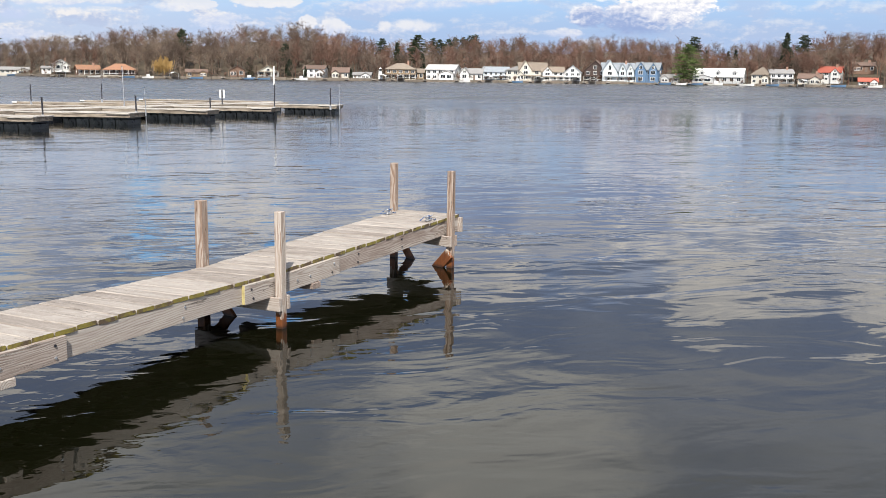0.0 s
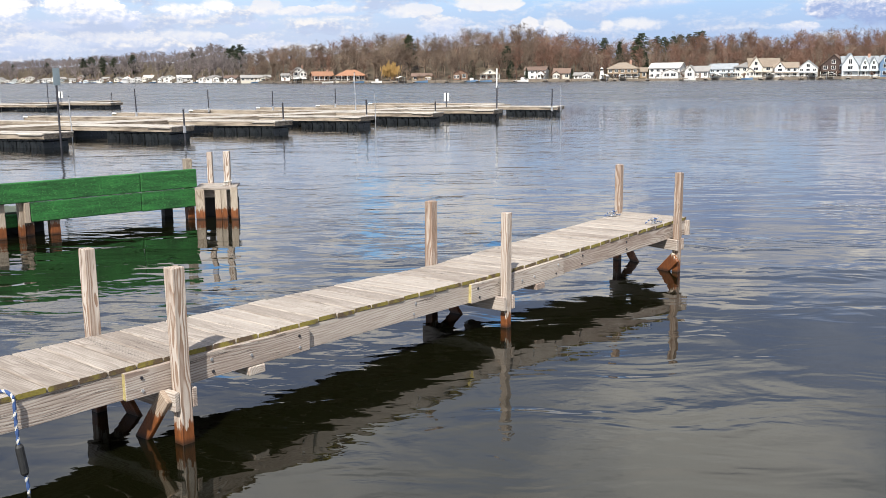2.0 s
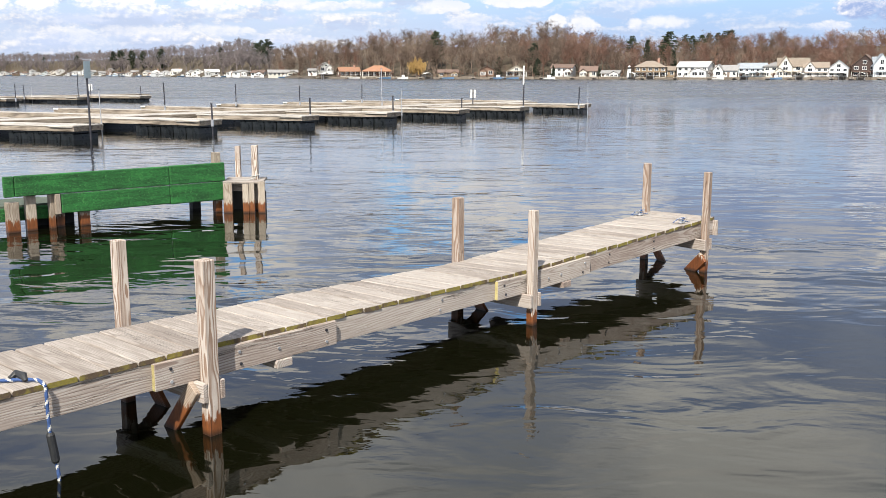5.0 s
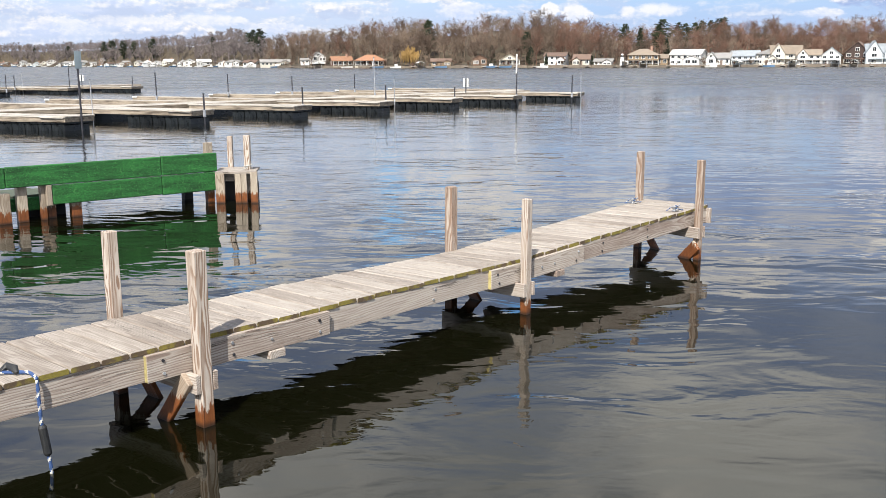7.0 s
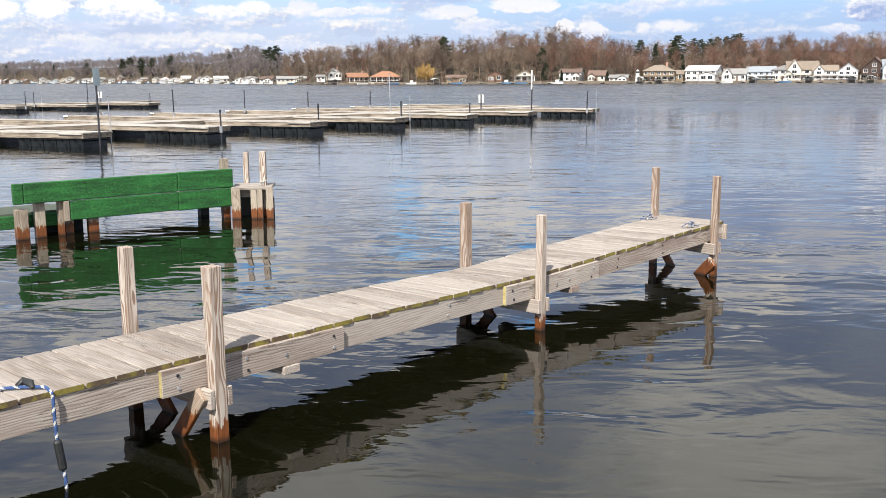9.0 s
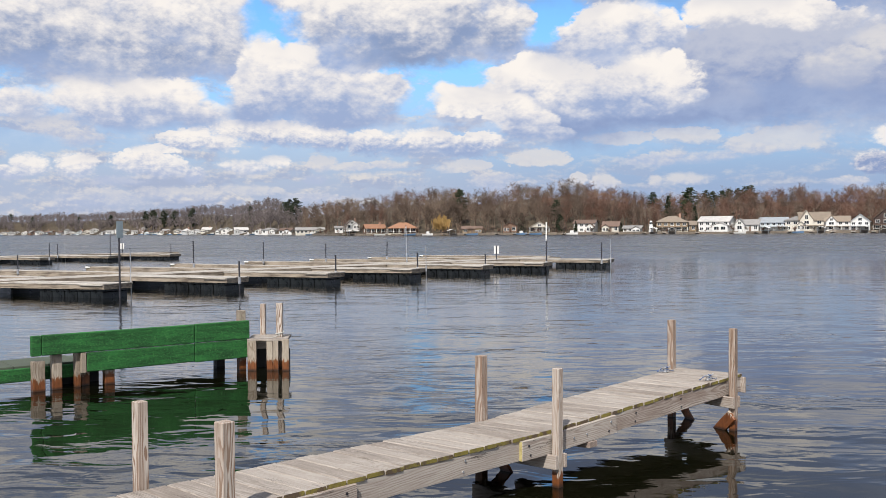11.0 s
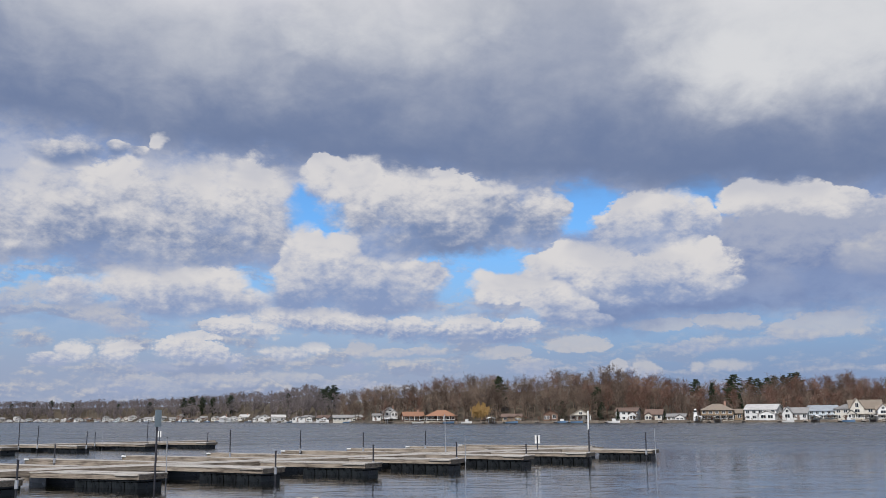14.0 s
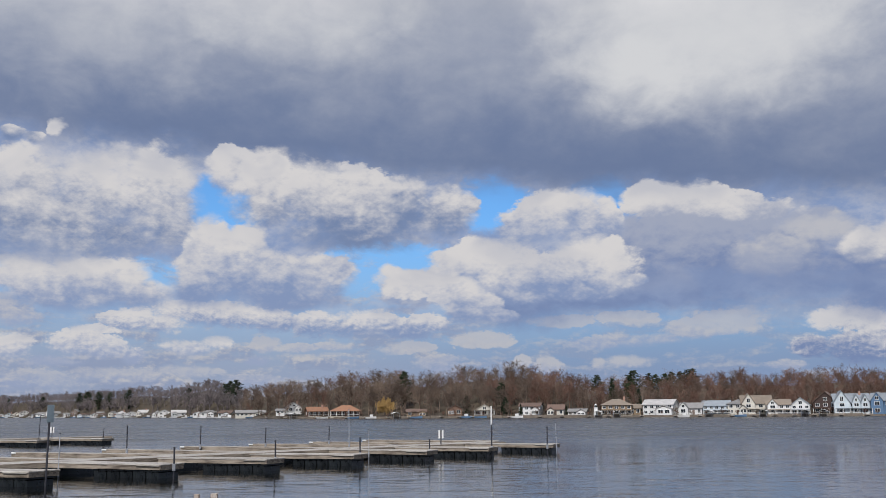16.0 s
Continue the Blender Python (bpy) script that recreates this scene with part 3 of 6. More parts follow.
def along(table, a):
    for (a0, v0), (a1, v1) in zip(table, table[1:]):
        if a <= a1:
            return v0 + (v1 - v0) * (a - a0) / (a1 - a0)
    return table[-1][1]


def bank(az, away=0.0):
    """A place on the far bank: its bearing in degrees and metres behind the water's edge."""
    r = along(SHORE, az) + away
    return Vector((r * math.sin(radians(az)), r * math.cos(radians(az)), 0))


def bank_height(az, away):
    """Height of the far bank's ground."""
    r = along(SHORE, az) + away
    crest = along(RISE, az) / 1681 * r * (1 + 0.10 * noise.noise(Vector((az * 0.8, 3.3, 0))))
    t = max(0.0, min(1.0, (away - 14) / 70))
    hill = (3 * t * t - 2 * t ** 3) * max(2.0, crest - 13.5)
    return 0.9 + 0.03 * max(0, min(away, 20)) + hill


def far_ground():
    bm = bmesh.new()
    steps = (-3.0, 0.0, 0.6, 8, 16, 24, 34, 46, 60, 80, 120, 260)
    last = None
    az = -60.0
    while az <= 75:
        column = []
        for k, away in enumerate(steps):
            p = bank(az, away)
            p.z = (-1.2, -0.4, 0.8)[k] if k < 3 else bank_height(az, away) + noise.noise(p * 0.05) * 0.5
            column.append(bm.verts.new(p))
        if last:
            for k in range(len(steps) - 1):
                bm.faces.new((last[k], column[k], column[k + 1], last[k + 1]))
        last = column
        az += 0.75
    bmesh.ops.recalc_face_normals(bm, faces=bm.faces[:])
    ob = mesh_object("ground", bm, M_SOIL)
    tagged(ob, "brown wooded hillside and bank across the lake", "ground", kind="structure")


far_ground()


def sea_wall():
    """Low stone walls along the lots on the far bank."""
    rng = random.Random(17)
    mat = simple("sea_wall_stone", (0.17, 0.142, 0.115), 0.9, vary=0.45, scale=0.7, bump=0.5, depth=0.05)
    bm = bmesh.new()
    az = -12.0
    while az < 41:
        step = rng.uniform(0.6, 1.9)
        top = rng.uniform(0.75, 1.25)
        a, b = bank(az, -1.3), bank(az + step - 0.03, -1.3)
        a.z = b.z = top / 2 - 0.3
        beam(bm, a, b, rng.uniform(0.5, 0.9), top + 0.6, 0.03)
        az += step
    tagged(mesh_object("sea_wall", bm, mat), "low grey stone sea wall along the far bank", "wall", kind="structure")


sea_wall()

# ---------------------------------------------------------------- the timber dock
DOCK_A, DOCK_B, DOCK_C = Vector((-1.523, 5.866, 0)), Vector((0.797, 8.606, 0)), Vector((3.043, 11.026, 0))
DOCK_U = (DOCK_C - DOCK_A).normalized()
DOCK_N = Vector((-DOCK_U.y, DOCK_U.x, 0))
S_B, S_C, S_END, S_START = 3.59, 6.89, 7.30, -7.8
DECK_W = 0.835


def dock_line(s):
    """A point of the posts' line, s metres from the first post."""
    if s < S_B:
        return DOCK_A + (DOCK_B - DOCK_A) * (s / S_B) if s > 0 else DOCK_A + DOCK_U * s
    return DOCK_B + (DOCK_C - DOCK_B) * ((s - S_B) / (S_C - S_B))


def deck_z(s, left):
    table = ((-8, 0.62, 0.62), (0, 0.567, 0.567), (S_B, 0.508, 0.478), (S_C, 0.600, 0.596), (8, 0.62, 0.61))
    for (s0, r0, l0), (s1, r1, l1) in zip(table, table[1:]):
        if s <= s1:
            k = (s - s0) / (s1 - s0)
            return (l0 + (l1 - l0) * k) if left else (r0 + (r1 - r0) * k)
    return table[-1][2 if left else 1]


def dock_point(s, off, drop=0.0):
    """off: metres inward from the posts' line; drop: metres below the deck's top."""
    p = dock_line(s) + DOCK_N * off
    k = max(0.0, min(1.0, off / DECK_W))
    p.z = deck_z(s, False) * (1 - k) + deck_z(s, True) * k - drop
    return p


def bay_edge(s):
    return 0.095


def plank_mesh(long, wide, thick, seed):
    """A board with worn edges, its length along x, end faces in a second material."""
    rng = random.Random(seed)
    bm = bmesh.new()
    n = 5
    for i in range(n):
        x = long * i / (n - 1)
        w = wide / 2 - 0.002 * rng.random()
        cup = rng.uniform(-0.0015, 0.0015)
        ring = [(-w, -thick + 0.003), (-w, -0.007), (-w + 0.007, 0 + cup), (w - 0.007, 0 + cup), (w, -0.007), (w, -thick + 0.003), (w - 0.004, -thick), (-w + 0.004, -thick)]
        bow = rng.uniform(-0.0015, 0.0015)
        verts = [bm.verts.new((x, y + bow, z)) for y, z in ring]
        if i:
            for k in range(8):
                bm.faces.new((last[k], last[(k + 1) % 8], verts[(k + 1) % 8], verts[k]))
        else:
            bm.faces.new(verts[::-1]).material_index = 1
        last = verts
    bm.faces.new(last).material_index = 1
    bmesh.ops.recalc_face_normals(bm, faces=bm.faces[:])
    me = bpy.data.meshes.new("deck_board")
    bm.to_mesh(me)
    bm.free()
    me.materials.append(M_DECK)
    me.materials.append(M_MOSS)
    return me


def post_mesh(tall, side=0.094, tilt=(0, 0), seed=1):
    """A square post from under water to its sawn top, slightly twisted, with worn arrises."""
    rng = random.Random(seed)
    bm = bmesh.new()
    levels = [-1.4, -0.4, 0.0, 0.25, tall * 0.6, tall - 0.004, tall]
    for i, z in enumerate(levels):
        h = side / 2 - (0.004 if i == len(levels) - 1 else 0) + rng.uniform(-0.0015, 0.0015)
        c = 0.004
        turn = Matrix.Rotation(rng.uniform(-0.012, 0.012), 3, "Z")
        ring = [(-h + c, -h), (h - c, -h), (h, -h + c), (h, h - c), (h - c, h), (-h + c, h), (-h, h - c), (-h, -h + c)]
        verts = [bm.verts.new(turn @ Vector((x, y, 0)) + Vector((tilt[0] * z, tilt[1] * z, z))) for x, y in ring]
        if i:
            for k in range(8):
                bm.faces.new((last[k], last[(k + 1) % 8], verts[(k + 1) % 8], verts[k]))
        last = verts
    bm.faces.new(last)
    bmesh.ops.recalc_face_normals(bm, faces=bm.faces[:])
    return bm


def timber(name, a, b, wide, tall, mat, parent, label=""):
    """A squared timber of its own, its length along local x for the grain."""
    a, b = Vector(a), Vector(b)
    x = (b - a).normalized()
    y = Vector((0, 0, 1)).cross(x).normalized()
    m = Matrix((x, y, x.cross(y))).transposed().to_4x4()
    m.translation = a
    ob = part(name, boxed(0, (b - a).length, -wide / 2, wide / 2, -tall / 2, tall / 2, 0.005), mat, parent, label)
    ob.matrix_basis = m
    return ob


def along_dock(p):
    """A pose at p with x along the dock."""
    m = Matrix((DOCK_U, DOCK_N, Vector((0, 0, 1)))).transposed().to_4x4()
    m.translation = p
    return m


def timber_dock():
    dock = thing("timber_dock", Matrix.Identity(4), "narrow weathered timber dock on square posts over the water", "dock")
    # stringers, and the splice boards bolted outside them at the first two posts
    for s0, s1, outer, names in ((S_START, -0.02, 0.0, "stringer"), (-0.016, S_B - 0.02, 0.0, "stringer"), (S_B - 0.016, S_END - 0.02, 0.0, "stringer"), (-0.36, 1.17, 0.0385, "splice_board"), (3.14, 4.62, 0.0385, "splice_board")):
        off = bay_edge(0)
        for inner in (off + 0.020 - outer, off + DECK_W - 0.030 + outer):
            cuts = [s0, *[s for s in (0, S_B, S_C) if s0 + 0.1 < s < s1 - 0.1], s1]
            bm = bmesh.new()
            for a, b in zip(cuts, cuts[1:]):
                beam(bm, dock_point(a, inner, 0.035 + 0.088), dock_point(b, inner, 0.035 + 0.088), 0.038, 0.176, 0.003)
            ob = part(names, bm, M_BEAM, dock)
            m = along_dock(dock_point((s0 + s1) / 2, inner))
            ob.data.transform(m.inverted())
            ob.matrix_basis = m
            if names == "splice_board":
                ob.data.materials.append(M_ENDGRAIN)
                for face in ob.data.polygons:
                    if abs(face.normal.x) > 0.9:
                        face.material_index = 1
    rng = random.Random(3)
    for s in (-0.25, 0.30, 0.62, 1.06, 2.4, 3.24, 3.9, 4.12, 4.5, 5.0, 5.9, -1.05, -1.9):
        spliced = -0.36 < s < 1.17 or 3.14 < s < 4.62
        for drop in (0.085, 0.17) if rng.random() < 0.7 else (0.13,):
            p = dock_point(s + rng.uniform(-0.02, 0.02), bay_edge(s) + 0.001 - (0.0385 if spliced else 0), drop)
            out = -DOCK_N
            part("bolt_head", tube(bmesh.new(), [p - out * 0.01, p + out * 0.008], 0.011, 6), M_STEEL if rng.random() < 0.6 else M_ZINC, dock)
    # short blocks under the splices
    for s in (0.66, S_B + 0.62, -2.2):
        timber("block", dock_point(s, bay_edge(s) - 0.05, 0.245), dock_point(s, bay_edge(s) + DECK_W + 0.04, 0.245), 0.14, 0.06, M_BEAM, dock)
    for s, left_s, top_r, top_l, lean, side_r, side_l in ((0.0, -0.030, 1.155, 1.170, (-0.004, 0.0), 0.091, 0.081), (S_B, S_B + 0.045, 1.080, 1.110, (0.006, 0.0), 0.075, 0.088), (S_C, S_C + 0.27, 1.180, 1.206, (0.010, 0.004), 0.075, 0.077)):
        right = dock_line(s)
        right.z = 0
        left = dock_line(left_s) + DOCK_N * (0.985 if s == 0 else 0.955)
        left.z = 0
        for p, top, seed, side in ((right, top_r, 3, side_r), (left, top_l, 8, side_l)):
            ob = part("post", post_mesh(top, side, lean, seed + int(s * 7)), M_POST, dock, "square grey-brown post, rust-stained at the water")
            ob.matrix_basis = along_dock(p)
        # a pair of bearers clamps the posts under the stringers
        for side in (-1, 1):
            z = deck_z(s, False) - 0.041 - 0.17 - 0.060
            a = right + DOCK_U * side * 0.067 - DOCK_N * 0.045 + Vector((0, 0, z))
            b = left + DOCK_U * side * 0.067 + DOCK_N * 0.05 + Vector((0, 0, deck_z(s, True) - 0.271))
            timber("bearer", a, b, 0.038, 0.130, M_BEAM, dock)
        # crossed braces between the two posts
        if s != S_B:
            a = right - DOCK_U * (0.105 if s == 0 else 0.060) + DOCK_N * (0.02 if s == 0 else -0.02) + Vector((0, 0, 0.335 if s == 0 else 0.19))
            b = left - DOCK_U * 0.105 - DOCK_N * 0.25 + Vector((0, 0, -0.55))
            timber("brace", a, b, 0.038, 0.110 if s == 0 else 0.135, M_BRACE, dock)
        a = right + DOCK_U * 0.105 + DOCK_N * 0.30 + Vector((0, 0, -0.45))
        b = left + DOCK_U * 0.105 + Vector((0, 0, 0.28))
        timber("brace", a, b, 0.038, 0.110, M_BRACE, dock)
    # end beam and boards
    bm = beam(bmesh.new(), dock_point(S_END - 0.02, 0.045, 0.13), dock_point(S_END - 0.02, 0.02 + DECK_W - 0.05, 0.13), 0.038, 0.184, 0.003)
    part("end_beam", bm, M_BEAM, dock)
    meshes = [plank_mesh(DECK_W, 0.1835, 0.032, k) for k in range(6)]
    rng = random.Random(5)
    s = S_START
    while s < S_END - 0.05:
        mid = s + 0.094
        off = bay_edge(mid) - 0.006 + rng.uniform(-0.006, 0.006)
        right, left = dock_point(mid, off), dock_point(mid, off + DECK_W)
        x = (left - right).normalized()
        fore = (dock_point(mid + 0.05, off) - dock_point(mid - 0.05, off)).normalized()
        fore = (Matrix.Rotation(rng.uniform(-0.013, 0.013), 3, "Z") @ fore)
        z = x.cross(-fore).normalized()
        y = z.cross(x)
        m = Matrix((x, y, z)).transposed().to_4x4()
        m.translation = right + Vector((0, 0, rng.uniform(-0.005, 0.003)))
        shared("deck_board", rng.choice(meshes), dock, m)
        s += 0.1935
    return dock


dock = timber_dock()


# ---------------------------------------------------------------- the carpeted slip
def carpet_slip():
    a, b = Vector((-6.18, 13.20, 0)), Vector((-3.59, 15.36, 0))
    u = (b - a).normalized()
    m = Matrix((u, Vector((-u.y, u.x, 0)), Vector((0, 0, 1)))).transposed().to_4x4()
    m.translation = a
    # laid out on a nominal grid, then brought to its true size, place and height over the water
    m = Matrix.Translation((-0.035, 0, 2.306)) @ Matrix.Scale(1.042, 4) @ Matrix.Translation((0, 0, -2.306)) @ m
    long = (b - a).length
    slip = thing("boat_slip_dock", m, "old low boat slip dock with green carpeted fender boards", "dock")
    # fender boards, each wrapped in carpet
    for x0, x1, z0, z1 in ((0.0, 0.14, 0.60, 0.892), (0.146, long * 0.72, 0.602, 0.895), (long * 0.72 + 0.006, long, 0.604, 0.90), (0.775, long * 0.72, 0.312, 0.594), (long * 0.72 + 0.006, long, 0.300, 0.596)):
        part("fender_board", boxed(x0, x1, -0.075, -0.005, z0, z1, 0.012), M_TURF, slip, "green turf-carpeted board")
    # the lower dock behind, carpeted along its side and top
    part("fender_board", boxed(-4.0, 0.78, 0.14, 0.20, 0.23, 0.42, 0.012), M_TURF, slip, "green turf-carpeted board")
    for k in range(5):
        x = -4.0 + k * 0.96
        part("deck_panel", boxed(x, x + 0.95, 0.205, 1.05, 0.40, 0.45, 0.006), M_CARPET, slip, "dull grey carpeted deck panel")
    # the deck that the fender boards hide
    for k in range(4):
        x = 0.82 + k * 0.60
        part("deck_panel", boxed(x, x + 0.59, 0.0, 1.25, 0.36, 0.41, 0.006), M_CARPET, slip, "dull grey carpeted deck panel")
    return slip, long


slip, SLIP_L = carpet_slip()


def slip_details():
    def pile(x, y, top, w, d, seed, is_black=False):
        # one pile takes the plain black material in place of pile timber
        ob = part("timber_post", post_mesh(top, 0.1, (0, 0), seed), M_RUBBER if is_black else M_PILE, slip, "black pile" if is_black else "bleached pile, orange-brown at the water")
        ob.matrix_basis = Matrix.Translation((x, y, 0)) @ Matrix.Diagonal((w / 0.1, d / 0.1, 1, 1))

    for row in ((0.11, 0.02, 0.52, 0.17, 0.12, 1), (0.37, 0.06, 0.66, 0.135, 0.12, 2), (0.665, 0.06, 0.60, 0.07, 0.12, 3), (0.80, 0.16, 0.52, 0.12, 0.10, 4), (1.12, 0.05, 0.50, 0.145, 0.12, 5), (1.02, 0.9, 0.42, 0.14, 0.14, 6),
                (3.19, 0.70, 0.44, 0.15, 0.14, 7, True), (3.285, 0.06, 1.06, 0.115, 0.11, 8), (-1.2, 0.62, 0.42, 0.14, 0.14, 10)):
        pile(*row)
    part("cleat_board", boxed(0.685, 0.765, -0.07, -0.006, 0.30, 0.60, 0.008), M_PILE, slip, "short bleached upright board")
    # added black block, stands in for the shade under the lower deck
    part("underframe", boxed(0.44, 1.10, 0.42, 0.50, -0.5, 0.36, 0.01), M_RUBBER, slip, "black block standing in for the shade below the deck")
    # the end platform stands square to the shore, in front of the slip's end
    back = slip.matrix_basis.inverted()

    def at(x, y, z=0.0, sx=1.0, sy=1.0):
        return back @ Matrix.Translation((x - 0.05, y, z)) @ Matrix.Diagonal((sx, sy, 1, 1))

    for k in range(4):
        ob = part("deck_board", boxed(-0.335, 0.335, 0.0, 0.185, 0.0, 0.035, 0.004), M_DECK, slip)
        ob.matrix_basis = at(-3.37 - k * 0.02, 15.86 + k * 0.192, 0.495)
    ob = part("cross_beam", boxed(-0.34, 0.34, 0.0, 0.04, 0.0, 0.14, 0.004), M_BEAM, slip)
    ob.matrix_basis = at(-3.37, 16.02, 0.35)
    # black block added behind the planks to paint the gap as shaded
    ob = part("underframe", boxed(-0.33, 0.33, 0.0, 0.06, -0.6, 0.32, 0.01), M_RUBBER, slip, "black block standing in for the shade below the platform")
    ob.matrix_basis = at(-3.40, 16.30)
    for x, y, w, top, mat in ((-3.625, 15.88, 0.150, 0.50, M_PILE), (-3.325, 15.88, 0.10, 0.49, M_PILE), (-3.225, 15.885, 0.09, 0.50, M_PILE), (-3.055, 15.86, 0.115, 0.53, M_PILE)):
        ob = part("fascia_plank", post_mesh(top, 0.1, (0, 0), int(-x * 50)), mat, slip, "upright bleached plank, rusty at the water")
        ob.matrix_basis = at(x, y, 0, w / 0.1, 0.5)
    for x, y, top, wide in ((-3.60, 16.62, 1.07, 0.086), (-3.225, 16.22, 1.11, 0.105)):
        ob = part("post", post_mesh(top, wide, (0.004, 0), int(y * 30)), M_POST, slip, "pale square post")
        ob.matrix_basis = at(x, y)

slip_details()


def slip_rope():
    """A few loose turns of white line at the end post of the slip."""
    tie = thing("tied_rope", Matrix.Translation((-3.275, 16.22, 0.015)), "knotted white line round a slip post", "rope")
    pts = [(0.056 * math.cos(a) * 1.25, 0.056 * math.sin(a) * 1.25, 0.53 + 0.011 * a) for a in [k * 0.4 for k in range(19)]]
    part("turns", tube(bmesh.new(), [Vector(p) for p in pts], 0.010, 6), M_PALE_ROPE, tie)
    part("tail", tube(bmesh.new(), [Vector(p) for p in ((0.02, -0.075, 0.56), (-0.03, -0.10, 0.535), (-0.10, -0.13, 0.515), (-0.16, -0.10, 0.512), (-0.20, -0.15, 0.512))], 0.010, 6), M_PALE_ROPE, tie)


slip_rope()

# ---------------------------------------------------------------- the floating docks
FQ = Vector((-0.91, 0.415, 0)).normalized()
FE = Vector((-FQ.y, FQ.x, 0)) * -1


def finger(tip, long, wide=1.35, group="finger docks", pole=1.25, pole_kind="plain", rng=random.Random(4)):
    """A floating finger dock; local x runs inward from the tip, y toward its far side, z up from the water."""
    m = Matrix((FQ, FE, Vector((0, 0, 1)))).transposed().to_4x4()
    m.translation = tip
    dock = thing("finger_dock", m @ Matrix.Rotation(rng.uniform(-0.008, 0.008), 4, "Y"), "weathered floating finger dock on black plastic floats", "dock", group)
    bm = bmesh.new()
    x = 0.02
    while x < long:
        box(bm, x, x + 0.135, 0.03, wide - 0.03, 0.485 + rng.uniform(-0.004, 0.004), 0.52, 0.0)
        x += 0.142
    tagged(part("deck", bm, M_FDECK, dock), kind="stuff")
    for y0 in (0.0, wide - 0.045):
        part("side_rail", boxed(0.0, long, y0, y0 + 0.045, 0.315, 0.480, 0.006), M_FRAIL, dock)
        part("edge_strip", boxed(0.0, long, y0 - 0.02, y0 + 0.06, 0.484, 0.528, 0.008), M_FDECK, dock)
    part("end_rail", boxed(-0.05, -0.002, -0.02, wide + 0.02, 0.315, 0.478, 0.006), M_FRAIL, dock)
    part("end_strip", boxed(-0.075, -0.004, -0.04, wide + 0.04, 0.482, 0.532, 0.01), M_FDECK, dock)
    for y0 in (-0.07, wide - 0.05):
        part("corner_bumper", boxed(-0.075, 0.30, y0 + 0.02, y0 + 0.10, 0.455, 0.535, 0.02), M_FDECK, dock, "white corner bumper")
    for y0 in (-0.06, wide - 0.02):
        part("bumper_rail", boxed(0.0, 1.1, y0, y0 + 0.05, 0.45, 0.525, 0.012), M_FDECK, dock)
    tub = FLOAT_TUBS.get("tub")
    x = 0.10
    for k in range(10):
        if k == 5:
            x += 1.9
        if x + 0.6 < long:
            if tub is None:
                first = part("float_tub", float_tub(wide), M_FLOAT, dock)
                tub = FLOAT_TUBS["tub"] = first.data
            else:
                first = shared("float_tub", tub, dock)
            first.matrix_basis = Matrix.Translation((x, 0, 0))
        x += 0.64
    return dock


FLOAT_TUBS = {}


def float_tub(wide):
    """A moulded plastic tub with a lip and drawn-in sides."""
    bm = bmesh.new()
    box(bm, 0.0, 0.60, 0.06, wide - 0.06, -0.22, 0.235, 0.035)
    box(bm, -0.012, 0.612, 0.045, wide - 0.045, 0.24, 0.31, 0.012)
    for k in range(3):
        x = 0.10 + k * 0.17
        box(bm, x, x + 0.06, 0.045, 0.07, -0.1, 0.23, 0.008)
    return bm


WALK_U = Vector((0.663, 0.748, 0)).normalized()


def near_tip(i):
    return Vector((-2.26, 46.2, 0)) + WALK_U * (5.15 * (i - 4) + (1.2 if i == 7 else 0))


def low_finger(tip, long, wide=1.1, rng=random.Random(9)):
    """A low timber finger on the walkway's far side; local x runs back toward the walkway."""
    m = Matrix((-FQ, -FE, Vector((0, 0, 1)))).transposed().to_4x4()
    m.translation = tip
    dock = thing("low_finger_dock", m @ Matrix.Rotation(rng.uniform(-0.006, 0.006), 4, "Y"), "low weathered finger dock with pale worn rails", "dock", "rear finger docks")
    bm = bmesh.new()
    x = 0.02
    while x < long:
        box(bm, x, x + 0.135, 0.03, wide - 0.03, 0.375 + rng.uniform(-0.004, 0.004), 0.41)
        x += 0.142
    tagged(part("deck", bm, M_FDECK, dock), kind="stuff")
    for y0 in (0.0, wide - 0.045):
        part("side_rail", boxed(0.0, long, y0, y0 + 0.045, 0.12, 0.415, 0.006), M_FRAIL, dock)
    part("end_rail", boxed(-0.05, -0.002, -0.02, wide + 0.02, 0.16, 0.42, 0.006), M_FRAIL, dock)
    part("corner_bumper", boxed(-0.08, 0.25, wide - 0.03, wide + 0.05, 0.34, 0.43, 0.02), M_WHITE, dock, "white corner bumper")
    for x in (0.8, long * 0.5, long - 1.6):
        part("float_tub", boxed(x, x + 0.9, 0.15, wide - 0.15, -0.22, 0.12, 0.04), M_FLOAT, dock)


